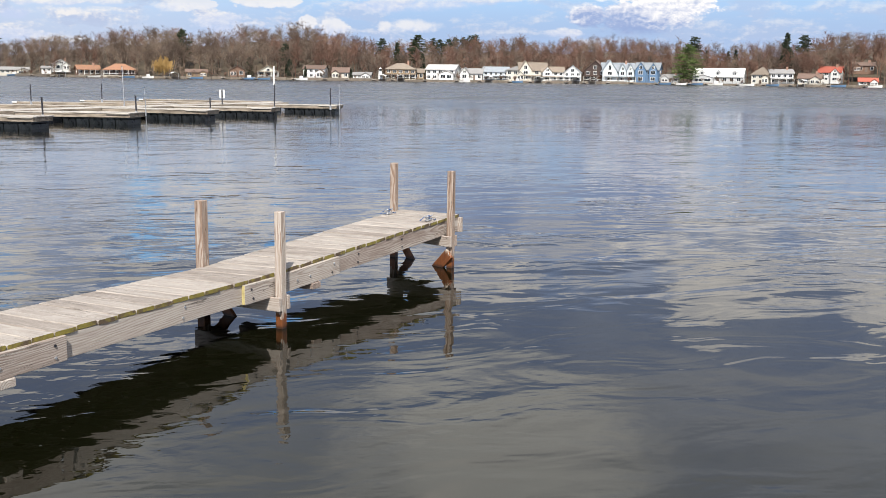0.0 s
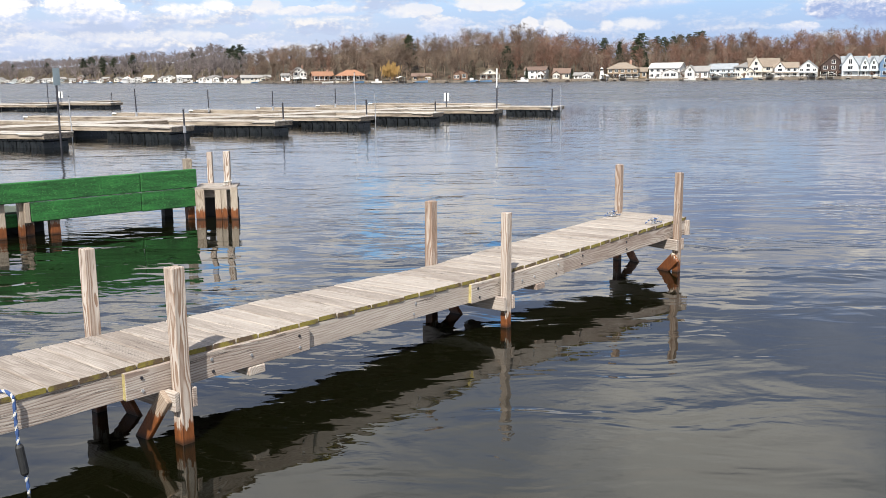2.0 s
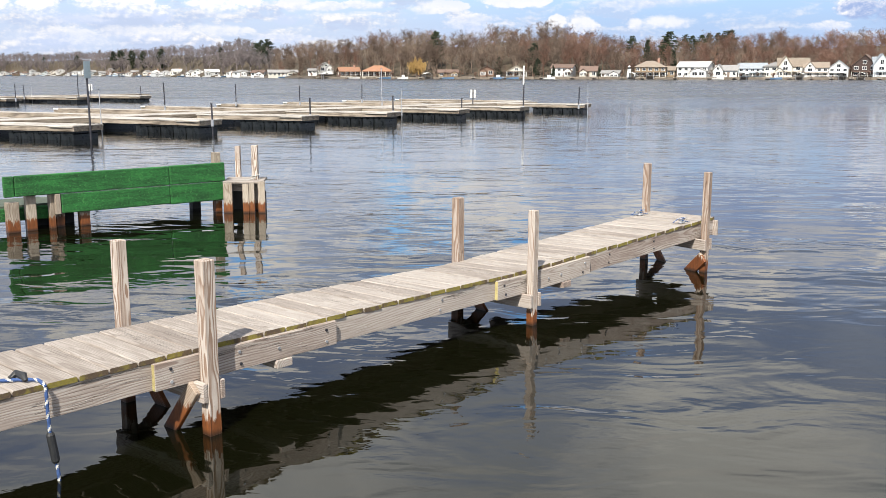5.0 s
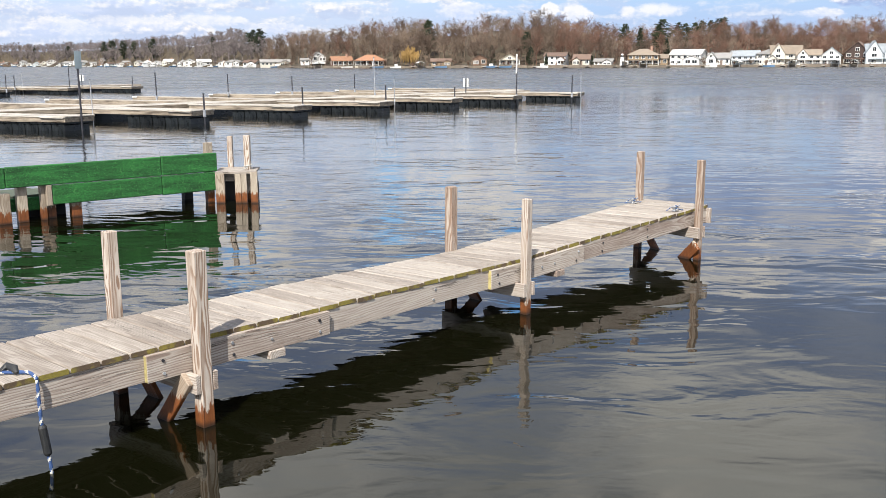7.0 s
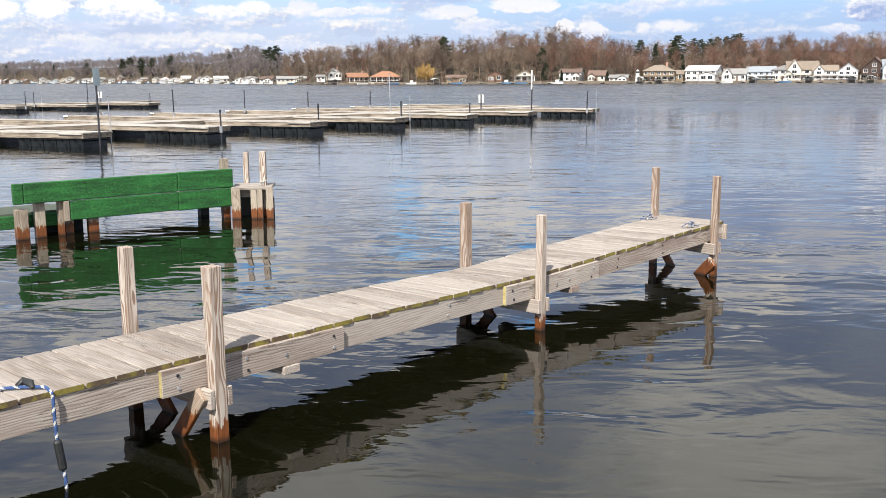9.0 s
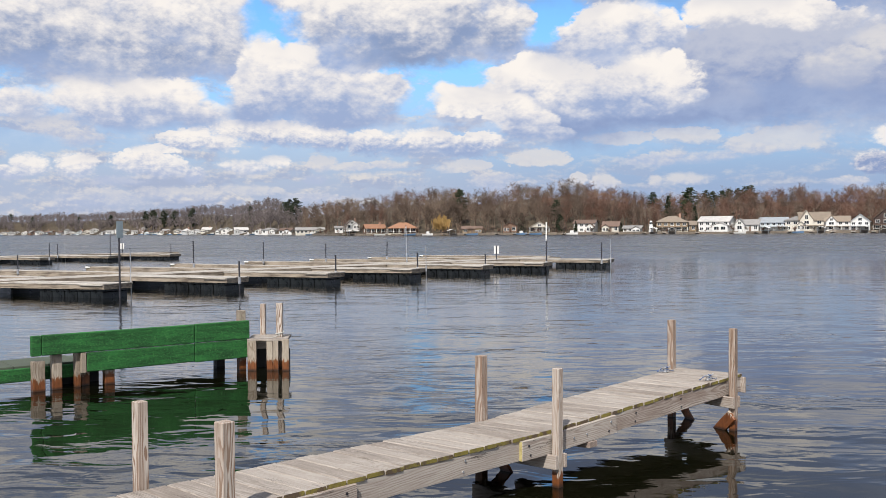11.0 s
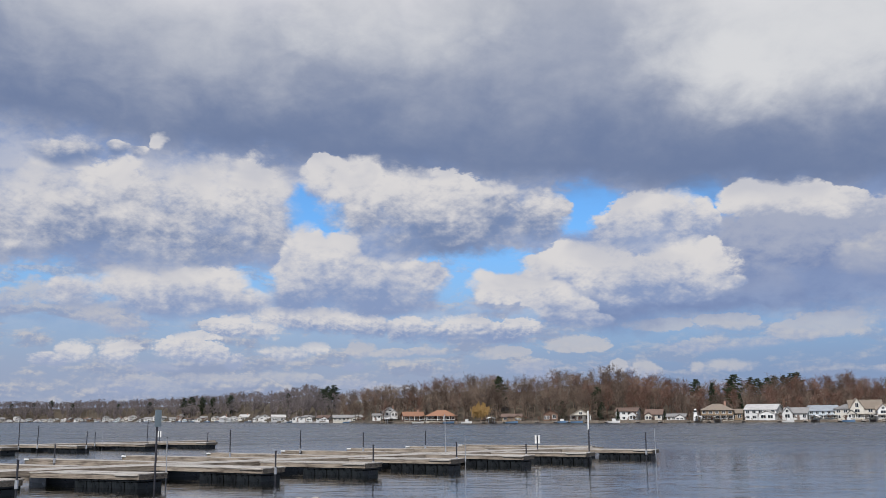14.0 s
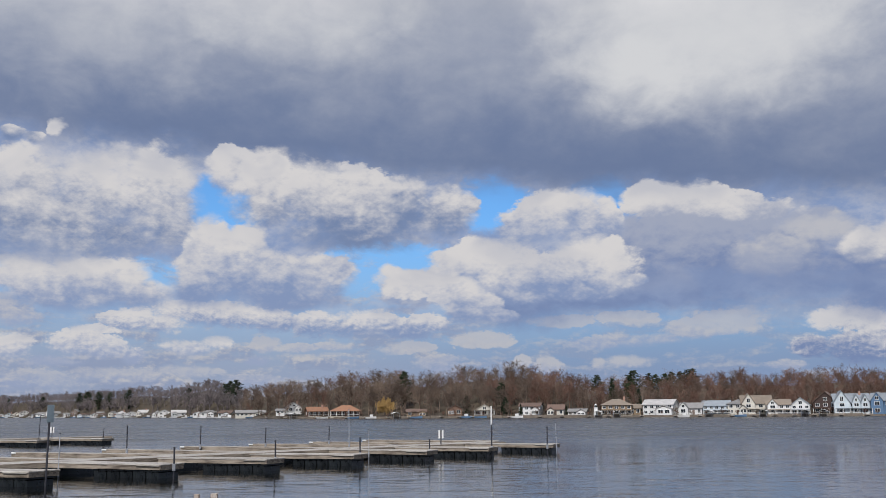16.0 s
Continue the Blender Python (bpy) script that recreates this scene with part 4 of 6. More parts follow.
def floating_docks():
    for i in range(-1, 8):
        finger(near_tip(i) - FE * 1.35, 5.6)
    for i in range(-2, 8):
        m = Matrix((WALK_U, Vector((-WALK_U.y, WALK_U.x, 0)), Vector((0, 0, 1)))).transposed().to_4x4()
        m.translation = near_tip(min(i, 6)) + FQ * 5.6 - FE * 0.9 + WALK_U * (5.15 if i == 7 else 0)
        section = thing("walkway_section", m, "floating walkway section of grey boards between finger docks", "dock", "walkway sections")
        bm = bmesh.new()
        x = 0.0
        while x < 5.0:
            box(bm, x, x + 0.135, 0.0, 1.9, 0.485, 0.52)
            x += 0.142
        tagged(part("deck", bm, M_FDECK, section), kind="stuff")
        for y0 in (-0.045, 1.9):
            part("side_rail", boxed(0.0, 5.13, y0, y0 + 0.045, 0.315, 0.525, 0.006), M_FRAIL, section)
        for x in (0.3, 2.9):
            part("float_tub", boxed(x, x + 1.6, 0.1, 1.8, -0.22, 0.31, 0.04), M_FLOAT, section)
    for i in range(-1, 7):
        low_finger(Vector((-25.0, 50.5, 0)) + Vector((3.6, 4.0, 0)) * i, 10.4)
    # the second dock, farther out
    for i in range(0, 5):
        finger(Vector((-24.8, 80.6, 0)) - Vector((3.55, 4.33, 0)) * i - FE * 1.35, 6.5, group="outer finger docks")
    for i in range(0, 6):
        m = Matrix((WALK_U, Vector((-WALK_U.y, WALK_U.x, 0)), Vector((0, 0, 1)))).transposed().to_4x4()
        m.translation = Vector((-24.8, 80.6, 0)) - Vector((3.55, 4.33, 0)) * i + FQ * 6.5
        section = thing("walkway_section", m, "floating walkway section of grey boards between finger docks", "dock", "walkway sections")
        tagged(part("deck", boxed(0, 5.5, 0, 1.9, 0.485, 0.52), M_FDECK, section), kind="stuff")
        for y0 in (-0.045, 1.9):
            part("side_rail", boxed(0.0, 5.55, y0, y0 + 0.045, 0.315, 0.525, 0.006), M_FRAIL, section)
        part("float_tub", boxed(0.5, 4.8, 0.1, 1.8, -0.22, 0.31, 0.04), M_FLOAT, section)


floating_docks()


POLE_OUT = 1.11  # the poles' plan as a share of their first survey


def pole(x, y, top, radius=0.034, kind="dark", label="upright dark steel mooring pipe beside a float"):
    x, y, top = x * POLE_OUT, y * POLE_OUT, 2.39 - (2.39 - top) * POLE_OUT
    post = thing("mooring_pole", Matrix.Translation((x, y, 0)), label, "pole", "mooring poles")
    lean = random.Random(int(x * 31 + y * 7)).uniform(-0.02, 0.02)
    mat = M_STEEL if kind == "dark" else M_ZINC if kind == "zinc" else M_WHITE
    part("pipe", tube(bmesh.new(), [(0, 0, -0.8), (lean * 0.7, 0, 0.7), (lean * top, 0, top)], radius, 8), mat, post)
    part("cap", tube(bmesh.new(), [(lean * top, 0, top - 0.01), (lean * top, 0, top + 0.03)], radius * 1.25, 8), M_STEEL, post)
    part("sleeve", tube(bmesh.new(), [(lean * 0.6, 0, 0.30), (lean * 0.7, 0, 0.56)], radius * 1.8, 8), M_ZINC, post)
    return post


for row in ((-13.9, 26.6, 1.28), (-8.19, 33.5, 1.28), (-5.41, 38.11, 1.36), (-2.32, 41.93, 1.35), (0.73, 45.29, 1.17), (6.95, 50.52, 1.63), (-20.43, 42.32, 1.35), (-14.35, 48.93, 1.86), (-11.98, 54.7, 1.73), (-8.6, 56.34, 1.59),
            (-5.35, 60.76, 1.61), (-32.44, 62.02, 2.51), (-32.33, 64.32, 2.04), (-28.66, 63.85, 1.65), (-30.58, 69.57, 1.53), (-26.12, 68.16, 2.38), (-22.88, 71.94, 1.42)):
    pole(*row)
for row in ((-11.36, 31.49, 1.81), (-1.97, 42.45, 1.70), (7.58, 51.44, 1.85), (-30.12, 69.77, 1.77)):
    pole(*row, 0.018, "zinc", "thin pale metal rod standing beside a float")


def sign_plates(x, y, z0, z1, wide, mat, label, turn=0.0, pair=False):
    """A post with one plate, or two standing back to back in a V."""
    x, y, z0, z1 = x * POLE_OUT, y * POLE_OUT, 2.39 - (2.39 - z0) * POLE_OUT, 2.39 - (2.39 - z1) * POLE_OUT
    sign = thing("dock_sign", Matrix.Translation((x, y, 0)) @ Matrix.Rotation(turn, 4, "Z"), label, "sign")
    part("post", tube(bmesh.new(), [(0, 0, -0.6), (0, 0, z1 - 0.02)], 0.036, 8), M_STEEL, sign)
    for k in ((-1, 1) if pair else (0,)):
        plate = part("plate", boxed(-wide / 2, wide / 2, -0.05, -0.04, z0, z1, 0.002), mat, sign)
        plate.matrix_basis = Matrix.Translation((k * (wide / 2 + 0.045), 0, 0))


sign_plates(-11.35, 30.43, 2.18, 2.72, 0.26, M_SIGN, "tall dark pole with a weathered grey-blue plate", 0.9)
sign_plates(1.46, 52.97, 1.02, 1.47, 0.11, M_WHITE, "two narrow white plates on a dock post", 0.1, True)
sign_plates(-27.76, 75.02, 1.05, 1.52, 0.12, M_WHITE, "two narrow white plates on a dock post", 0.2, True)
tall = pole(3.85, 48.14, 1.82, 0.038, "dark", "tall pole, dark below and white above, at a float's tip")
part("white_top", tube(bmesh.new(), [(0, 0, 1.72), (0.01, 0, 2.76)], 0.042, 8), M_WHITE, tall, "white painted upper pipe")
pole(-3.46, 51.88, 2.61, 0.026, "zinc", "tall pale metal pole on a walkway")


# ---------------------------------------------------------------- rope and cleats on the timber dock
def rope(points, radius, name, label, parent=None):
    """A laid rope in two colours that wind round it."""
    fine = []
    for a, b in zip(points, points[1:]):
        a, b = Vector(a), Vector(b)
        k = max(2, int((b - a).length / (radius * 0.9)))
        fine += [a.lerp(b, i / k) for i in range(k)]
    fine.append(Vector(points[-1]))
    for _ in range(6):
        fine = [fine[0], *[(fine[i - 1] + fine[i] * 2 + fine[i + 1]) / 4 for i in range(1, len(fine) - 1)], fine[-1]]
    bm = bmesh.new()
    tube(bm, fine, [radius * (1 + 0.10 * math.sin(i * 1.3)) for i in range(len(fine))], 8)
    bm.faces.ensure_lookup_table()
    for i, f in enumerate(bm.faces):
        ring, k = divmod(i, 8)
        f.material_index = 0 if (ring + k) % 8 < 6 else 1
    ob = mesh_object(name, bm, (M_BLUE_ROPE, M_PALE_ROPE))
    if parent:
        ob.parent = parent
    else:
        tagged(ob, label, "rope")
    return ob


def dock_line_rope():
    edge = dock_point(-1.045, bay_edge(0) - 0.004)
    line = thing("mooring_rope", Matrix.Identity(4), "blue and white mooring rope hanging over the dock edge", "rope")
    top = edge.z + 0.016
    on_deck = [dock_point(-2.6, 0.62), dock_point(-2.1, 0.56), dock_point(-1.6, 0.50), dock_point(-1.30, 0.36), dock_point(-1.12, 0.23)]
    pts = [p + Vector((0, 0, 0.016)) for p in on_deck]
    out = edge - DOCK_N * 0.030
    pts += [edge + DOCK_N * 0.05 + Vector((0, 0, 0.018)), Vector((out.x, out.y, top - 0.02)), Vector((out.x, out.y, 0.42)), Vector((out.x + 0.004, out.y, 0.28)), Vector((out.x + 0.030, out.y + 0.01, 0.06)), Vector((out.x + 0.034, out.y + 0.01, -0.05))]
    rope(pts, 0.0105, "line", "", line)
    part("snubber", tube(bmesh.new(), [Vector((out.x + 0.003, out.y, 0.295)), Vector((out.x + 0.005, out.y, 0.28)), Vector((out.x + 0.022, out.y + 0.006, 0.125)), Vector((out.x + 0.024, out.y + 0.007, 0.11))], [0.016, 0.024, 0.024, 0.016], 10), M_RUBBER, line, "black rubber snubber sleeve")
    knot = pts[4]
    part("knot", tube(bmesh.new(), [knot + Vector((-0.05, -0.01, 0.01)), knot + Vector((-0.02, 0.02, 0.03)), knot + Vector((0.03, 0.0, 0.022)), knot + Vector((0.05, -0.02, 0.0))], [0.012, 0.024, 0.024, 0.012], 8), M_RUBBER, line, "dark whipped eye of the rope")


dock_line_rope()


def cleat(p, turn, label):
    thing_ = thing("dock_cleat", Matrix.Translation(p) @ Matrix.Rotation(turn, 4, "Z"), label, "cleat", "cleats on the timber dock")
    part("base", boxed(-0.05, 0.05, -0.022, 0.022, 0.0, 0.012, 0.004), M_ZINC, thing_)
    for x in (-0.028, 0.028):
        part("leg", tube(bmesh.new(), [(x, 0, 0.01), (x, 0, 0.045)], 0.011, 8), M_ZINC, thing_)
    part("horn", tube(bmesh.new(), [(-0.105, 0, 0.062), (-0.06, 0, 0.050), (0.06, 0, 0.050), (0.105, 0, 0.062)], [0.006, 0.012, 0.012, 0.006], 8), M_ZINC, thing_)
    rope([(-0.12, 0.05, 0.012), (-0.05, 0.03, 0.05), (0.0, -0.03, 0.062), (0.05, 0.03, 0.058), (0.0, 0.04, 0.03), (-0.04, -0.04, 0.04), (0.07, -0.05, 0.012), (0.13, -0.03, 0.012)], 0.006, "rope_turns", "", thing_)


cleat(dock_point(S_C - 0.24, bay_edge(0) + 0.08) + Vector((0, 0, 0.001)), 0.85, "galvanised dock cleat with a few turns of blue rope")
cleat(dock_point(S_C - 0.02, bay_edge(0) + DECK_W - 0.07) + Vector((0, 0, 0.001)), 0.85, "galvanised dock cleat with a few turns of blue rope")

# ---------------------------------------------------------------- the houses across the lake
BUILT = []
PAINTS = {}


def paint(colour, rough=0.7, vary=0.10):
    key = (colour, rough)
    if key not in PAINTS:
        PAINTS[key] = simple("house_paint", colour, rough, vary=vary, scale=0.6, bump=0.15, depth=0.02)
    return PAINTS[key]


def glass():
    mat, n, bsdf = material("window_glass")
    bsdf.inputs["Base Color"].default_value = (0.02, 0.025, 0.03, 1)
    bsdf.inputs["Roughness"].default_value = 0.08
    return mat


M_GLASS = glass()
WHITE, CREAM, GREYW, TAN, BROWN, DARK, SKYBLUE, BLUE = (0.64, 0.64, 0.63), (0.53, 0.505, 0.445), (0.48, 0.49, 0.50), (0.22, 0.16, 0.10), (0.16, 0.095, 0.065), (0.05, 0.03, 0.025), (0.50, 0.56, 0.60), (0.10, 0.18, 0.30)
R_GREY, R_TAN, R_BROWN, R_RUST, R_BLUE, R_RED, R_WHITE = (0.22, 0.215, 0.21), (0.20, 0.165, 0.13), (0.14, 0.095, 0.075), (0.25, 0.130, 0.078), (0.235, 0.26, 0.285), (0.34, 0.09, 0.06), (0.70, 0.70, 0.68)
R_PALE = (0.42, 0.41, 0.40)
WINDOWS = {}


def window(house, x, y, z, w, h, turn=0.0):
    """A framed window; its face looks along local -y."""
    key = (round(w, 2), round(h, 2))
    if key not in WINDOWS:
        bm = bmesh.new()
        for x0, x1, z0, z1 in ((-w / 2 - 0.12, -w / 2, -h / 2 - 0.12, h / 2 + 0.12), (w / 2, w / 2 + 0.12, -h / 2 - 0.12, h / 2 + 0.12), (-w / 2, w / 2, h / 2, h / 2 + 0.12), (-w / 2, w / 2, -h / 2 - 0.12, -h / 2), (-0.04, 0.04, -h / 2, h / 2)):
            box(bm, x0, x1, -0.09, 0.0, z0, z1)
        rim = bpy.data.meshes.new("window")
        bm.to_mesh(rim)
        bm.free()
        rim.materials.append(M_WHITE)
        bm = boxed(-w / 2, w / 2, -0.035, -0.005, -h / 2, h / 2)
        pane = bpy.data.meshes.new("pane")
        bm.to_mesh(pane)
        bm.free()
        pane.materials.append(M_GLASS)
        WINDOWS[key] = (rim, pane)
    rim, pane = WINDOWS[key]
    ob = shared("window", rim, house, Matrix.Translation((x, y, z)) @ Matrix.Rotation(turn, 4, "Z"))
    shared("pane", pane, ob)


def gable_shell(w, d, eave, ridge, across):
    """Walls with two gables. across: the ridge runs along x (else along y, a gable to the lake)."""
    bm = bmesh.new()
    lo = [bm.verts.new(p) for p in ((-w / 2, 0, -1), (w / 2, 0, -1), (w / 2, d, -1), (-w / 2, d, -1))]
    hi = [bm.verts.new(p) for p in ((-w / 2, 0, eave), (w / 2, 0, eave), (w / 2, d, eave), (-w / 2, d, eave))]
    for k in range(4):
        bm.faces.new((lo[k], lo[(k + 1) % 4], hi[(k + 1) % 4], hi[k]))
    if across:
        a, b = bm.verts.new((-w / 2, d / 2, ridge)), bm.verts.new((w / 2, d / 2, ridge))
        bm.faces.new((hi[3], hi[0], a))
        bm.faces.new((hi[1], hi[2], b))
        bm.faces.new((hi[0], hi[1], b, a))
        bm.faces.new((hi[2], hi[3], a, b))
    else:
        a, b = bm.verts.new((0, 0, ridge)), bm.verts.new((0, d, ridge))
        bm.faces.new((hi[0], hi[1], a))
        bm.faces.new((hi[2], hi[3], b))
        bm.faces.new((hi[1], hi[2], b, a))
        bm.faces.new((hi[3], hi[0], a, b))
    bmesh.ops.recalc_face_normals(bm, faces=bm.faces[:])
    return bm


def roof_slabs(w, d, eave, ridge, across, over=0.5, thick=0.22):
    bm = bmesh.new()
    if across:
        run, rise = d / 2, ridge - eave
        slope = rise / run
        for s in (-1, 1):
            prof = [(d / 2 + s * (run + over), eave - over * slope), (d / 2, ridge), (d / 2, ridge + thick), (d / 2 + s * (run + over), eave - over * slope + thick)]
            ends = [[bm.verts.new((x, y, z + 0.01)) for y, z in prof] for x in (-w / 2 - over, w / 2 + over)]
            for k in range(4):
                bm.faces.new((ends[0][k], ends[0][(k + 1) % 4], ends[1][(k + 1) % 4], ends[1][k]))
            bm.faces.new(ends[0])
            bm.faces.new(ends[1][::-1])
    else:
        run, rise = w / 2, ridge - eave
        slope = rise / run
        for s in (-1, 1):
            prof = [(s * (run + over), eave - over * slope), (0, ridge), (0, ridge + thick), (s * (run + over), eave - over * slope + thick)]
            ends = [[bm.verts.new((x, y, z + 0.01)) for x, z in prof] for y in (-over, d + over)]
            for k in range(4):
                bm.faces.new((ends[0][k], ends[0][(k + 1) % 4], ends[1][(k + 1) % 4], ends[1][k]))
            bm.faces.new(ends[0])
            bm.faces.new(ends[1][::-1])
    bmesh.ops.recalc_face_normals(bm, faces=bm.faces[:])
    return bm


def hip_roof(w, d, eave, ridge, over=0.6):
    bm = bmesh.new()
    lo = [bm.verts.new(p) for p in ((-w / 2 - over, -over, eave), (w / 2 + over, -over, eave), (w / 2 + over, d + over, eave), (-w / 2 - over, d + over, eave))]
    k = max(0.3, (w - d) / 2)
    a, b = bm.verts.new((-k, d / 2, ridge)), bm.verts.new((k, d / 2, ridge))
    bm.faces.new((lo[0], lo[1], b, a))
    bm.faces.new((lo[2], lo[3], a, b))
    bm.faces.new((lo[1], lo[2], b))
    bm.faces.new((lo[3], lo[0], a))
    bm.faces.new(lo[::-1])
    bmesh.ops.recalc_face_normals(bm, faces=bm.faces[:])
    return bm


def house(az, away, w, d, eave, ridge, wall, roof, shape="across", label="", base=None, cols=4, rows=2, porch=False, chimney=False, gables=(), twist=0.0, dormers=0):
    eave, ridge = eave * 0.86, ridge * 0.86
    r = along(SHORE, az) + away
    p = bank(az, away)
    p.z = (bank_height(az, away) if away > 2 else 0.9) if base is None else base
    rng = random.Random(int(az * 53) + 7)
    twist = twist or rng.uniform(-14, 14)
    m = Matrix.Translation(p) @ Matrix.Rotation(-radians(az) + radians(twist), 4, "Z")
    home = thing("house", m, label or "lakeside house among bare trees", "house", "lakeside houses")
    half = math.degrees((w / 2 - 0.4) / r)
    BUILT.append((az - half, az + half, away + d))
    shell = gable_shell(w, d, eave, ridge, shape == "across") if shape != "hip" else boxed(-w / 2, w / 2, 0, d, -1, eave)
    part("wall", shell, paint(wall), home)
    cover = hip_roof(w, d, eave, ridge) if shape == "hip" else roof_slabs(w, d, eave, ridge, shape == "across")
    part("roof", cover, paint(roof, 0.85, 0.2), home)
    storey = eave / rows
    ww, wh = min(1.5, w / cols * 0.5), min(1.5, storey * 0.5)
    for j in range(rows):
        for i in range(cols):
            x = -w / 2 + w * (i + 0.5) / cols
            if j == 0 and i == cols // 2 and cols > 2 and not porch:
                door = part("door", boxed(x - 0.5, x + 0.5, -0.07, 0.0, 0.02, min(2.1, storey * 0.85)), paint((0.16, 0.12, 0.10)), home)
                continue
            window(home, x, 0, storey * (j + 0.55), ww, wh)
    if shape == "front" and ridge - eave > 1.8:
        window(home, 0, 0, eave + (ridge - eave) * 0.30, min(1.3, w * 0.18), min(1.3, (ridge - eave) * 0.4))
    for side in (-1, 1):
        for j in range(rows):
            window(home, side * w / 2, d * 0.45, storey * (j + 0.55), ww, wh, side * math.pi / 2)
    for gx, gw, gh in gables:
        wing = part("gable", gable_shell(gw, 1.2, eave, eave + gh, False), paint(wall), home)
        wing.matrix_basis = Matrix.Translation((gx, -1.1, 0))
        cap = part("gable_roof", roof_slabs(gw, d * 0.5 + 1.0, eave, eave + gh, False, 0.35, 0.2), paint(roof, 0.85, 0.2), home)
        cap.matrix_basis = Matrix.Translation((gx, -1.1, 0.02))
        window(home, gx, -1.1, eave + gh * 0.30, min(1.2, gw * 0.25), gh * 0.4)
        for j in range(rows):
            window(home, gx, -1.1, storey * (j + 0.55), min(1.8, gw * 0.5), wh)
    for k in range(dormers):
        x = -w / 2 + w * (k + 0.5) / dormers
        z = eave + (ridge - eave) * 0.15
        wing = part("dormer", gable_shell(2.2, d * 0.3, z + 1.3, z + 2.2, False), paint(wall), home)
        wing.matrix_basis = Matrix.Translation((x, 0.35, 0))
        cap = part("dormer_roof", roof_slabs(2.2, d * 0.3, z + 1.3, z + 2.2, False, 0.25, 0.15), paint(roof, 0.85, 0.2), home)
        cap.matrix_basis = Matrix.Translation((x, 0.35, 0.01))
        window(home, x, 0.35, z + 0.75, 1.1, 1.0)
    if porch:
        part("porch_roof", boxed(-w / 2, w / 2, -2.4, -0.02, storey * 0.92, storey * 0.92 + 0.22, 0.03), paint(roof, 0.85, 0.2), home)
        part("porch_floor", boxed(-w / 2, w / 2, -2.4, -0.02, -0.9, 0.12), paint((0.40, 0.36, 0.30)), home)
        n = max(3, int(w / 2.4) + 1)
        for i in range(n):
            x = -w / 2 + 0.12 + (w - 0.24) * i / (n - 1)
            part("porch_post", boxed(x - 0.09, x + 0.09, -2.35, -2.17, 0.12, storey * 0.92), M_WHITE, home)
        part("railing", boxed(-w / 2, w / 2, -2.34, -2.26, 0.75, 0.85), M_WHITE, home)
    if not porch and not gables and w > 5:
        # a lower annex or sunroom toward the lake
        side, aw = rng.choice((-1, 1)), w * rng.uniform(0.34, 0.5)
        ah = min(eave * 0.8, 2.6)
        mid = side * (w / 2 - aw / 2)
        box_ = part("annex", gable_shell(aw, 2.2, ah, ah + rng.uniform(0.7, 1.3), False), paint(wall), home)
        box_.matrix_basis = Matrix.Translation((mid, -2.2, 0))
        cap = part("annex_roof", roof_slabs(aw, 2.2, ah, ah + 1.3, False, 0.3, 0.16), paint(roof, 0.85, 0.2), home)
        cap.matrix_basis = Matrix.Translation((mid, -2.2, 0.01))
        for k in (-1, 1):
            window(home, mid + k * aw * 0.22, -2.2, ah * 0.55, aw * 0.3, ah * 0.5)
    if chimney or rng.random() < 0.3:
        part("chimney", boxed(w * 0.22, w * 0.22 + 0.9, d * 0.4, d * 0.4 + 0.8, eave, ridge + 1.1, 0.03), paint((0.33, 0.20, 0.15)), home)
    return home


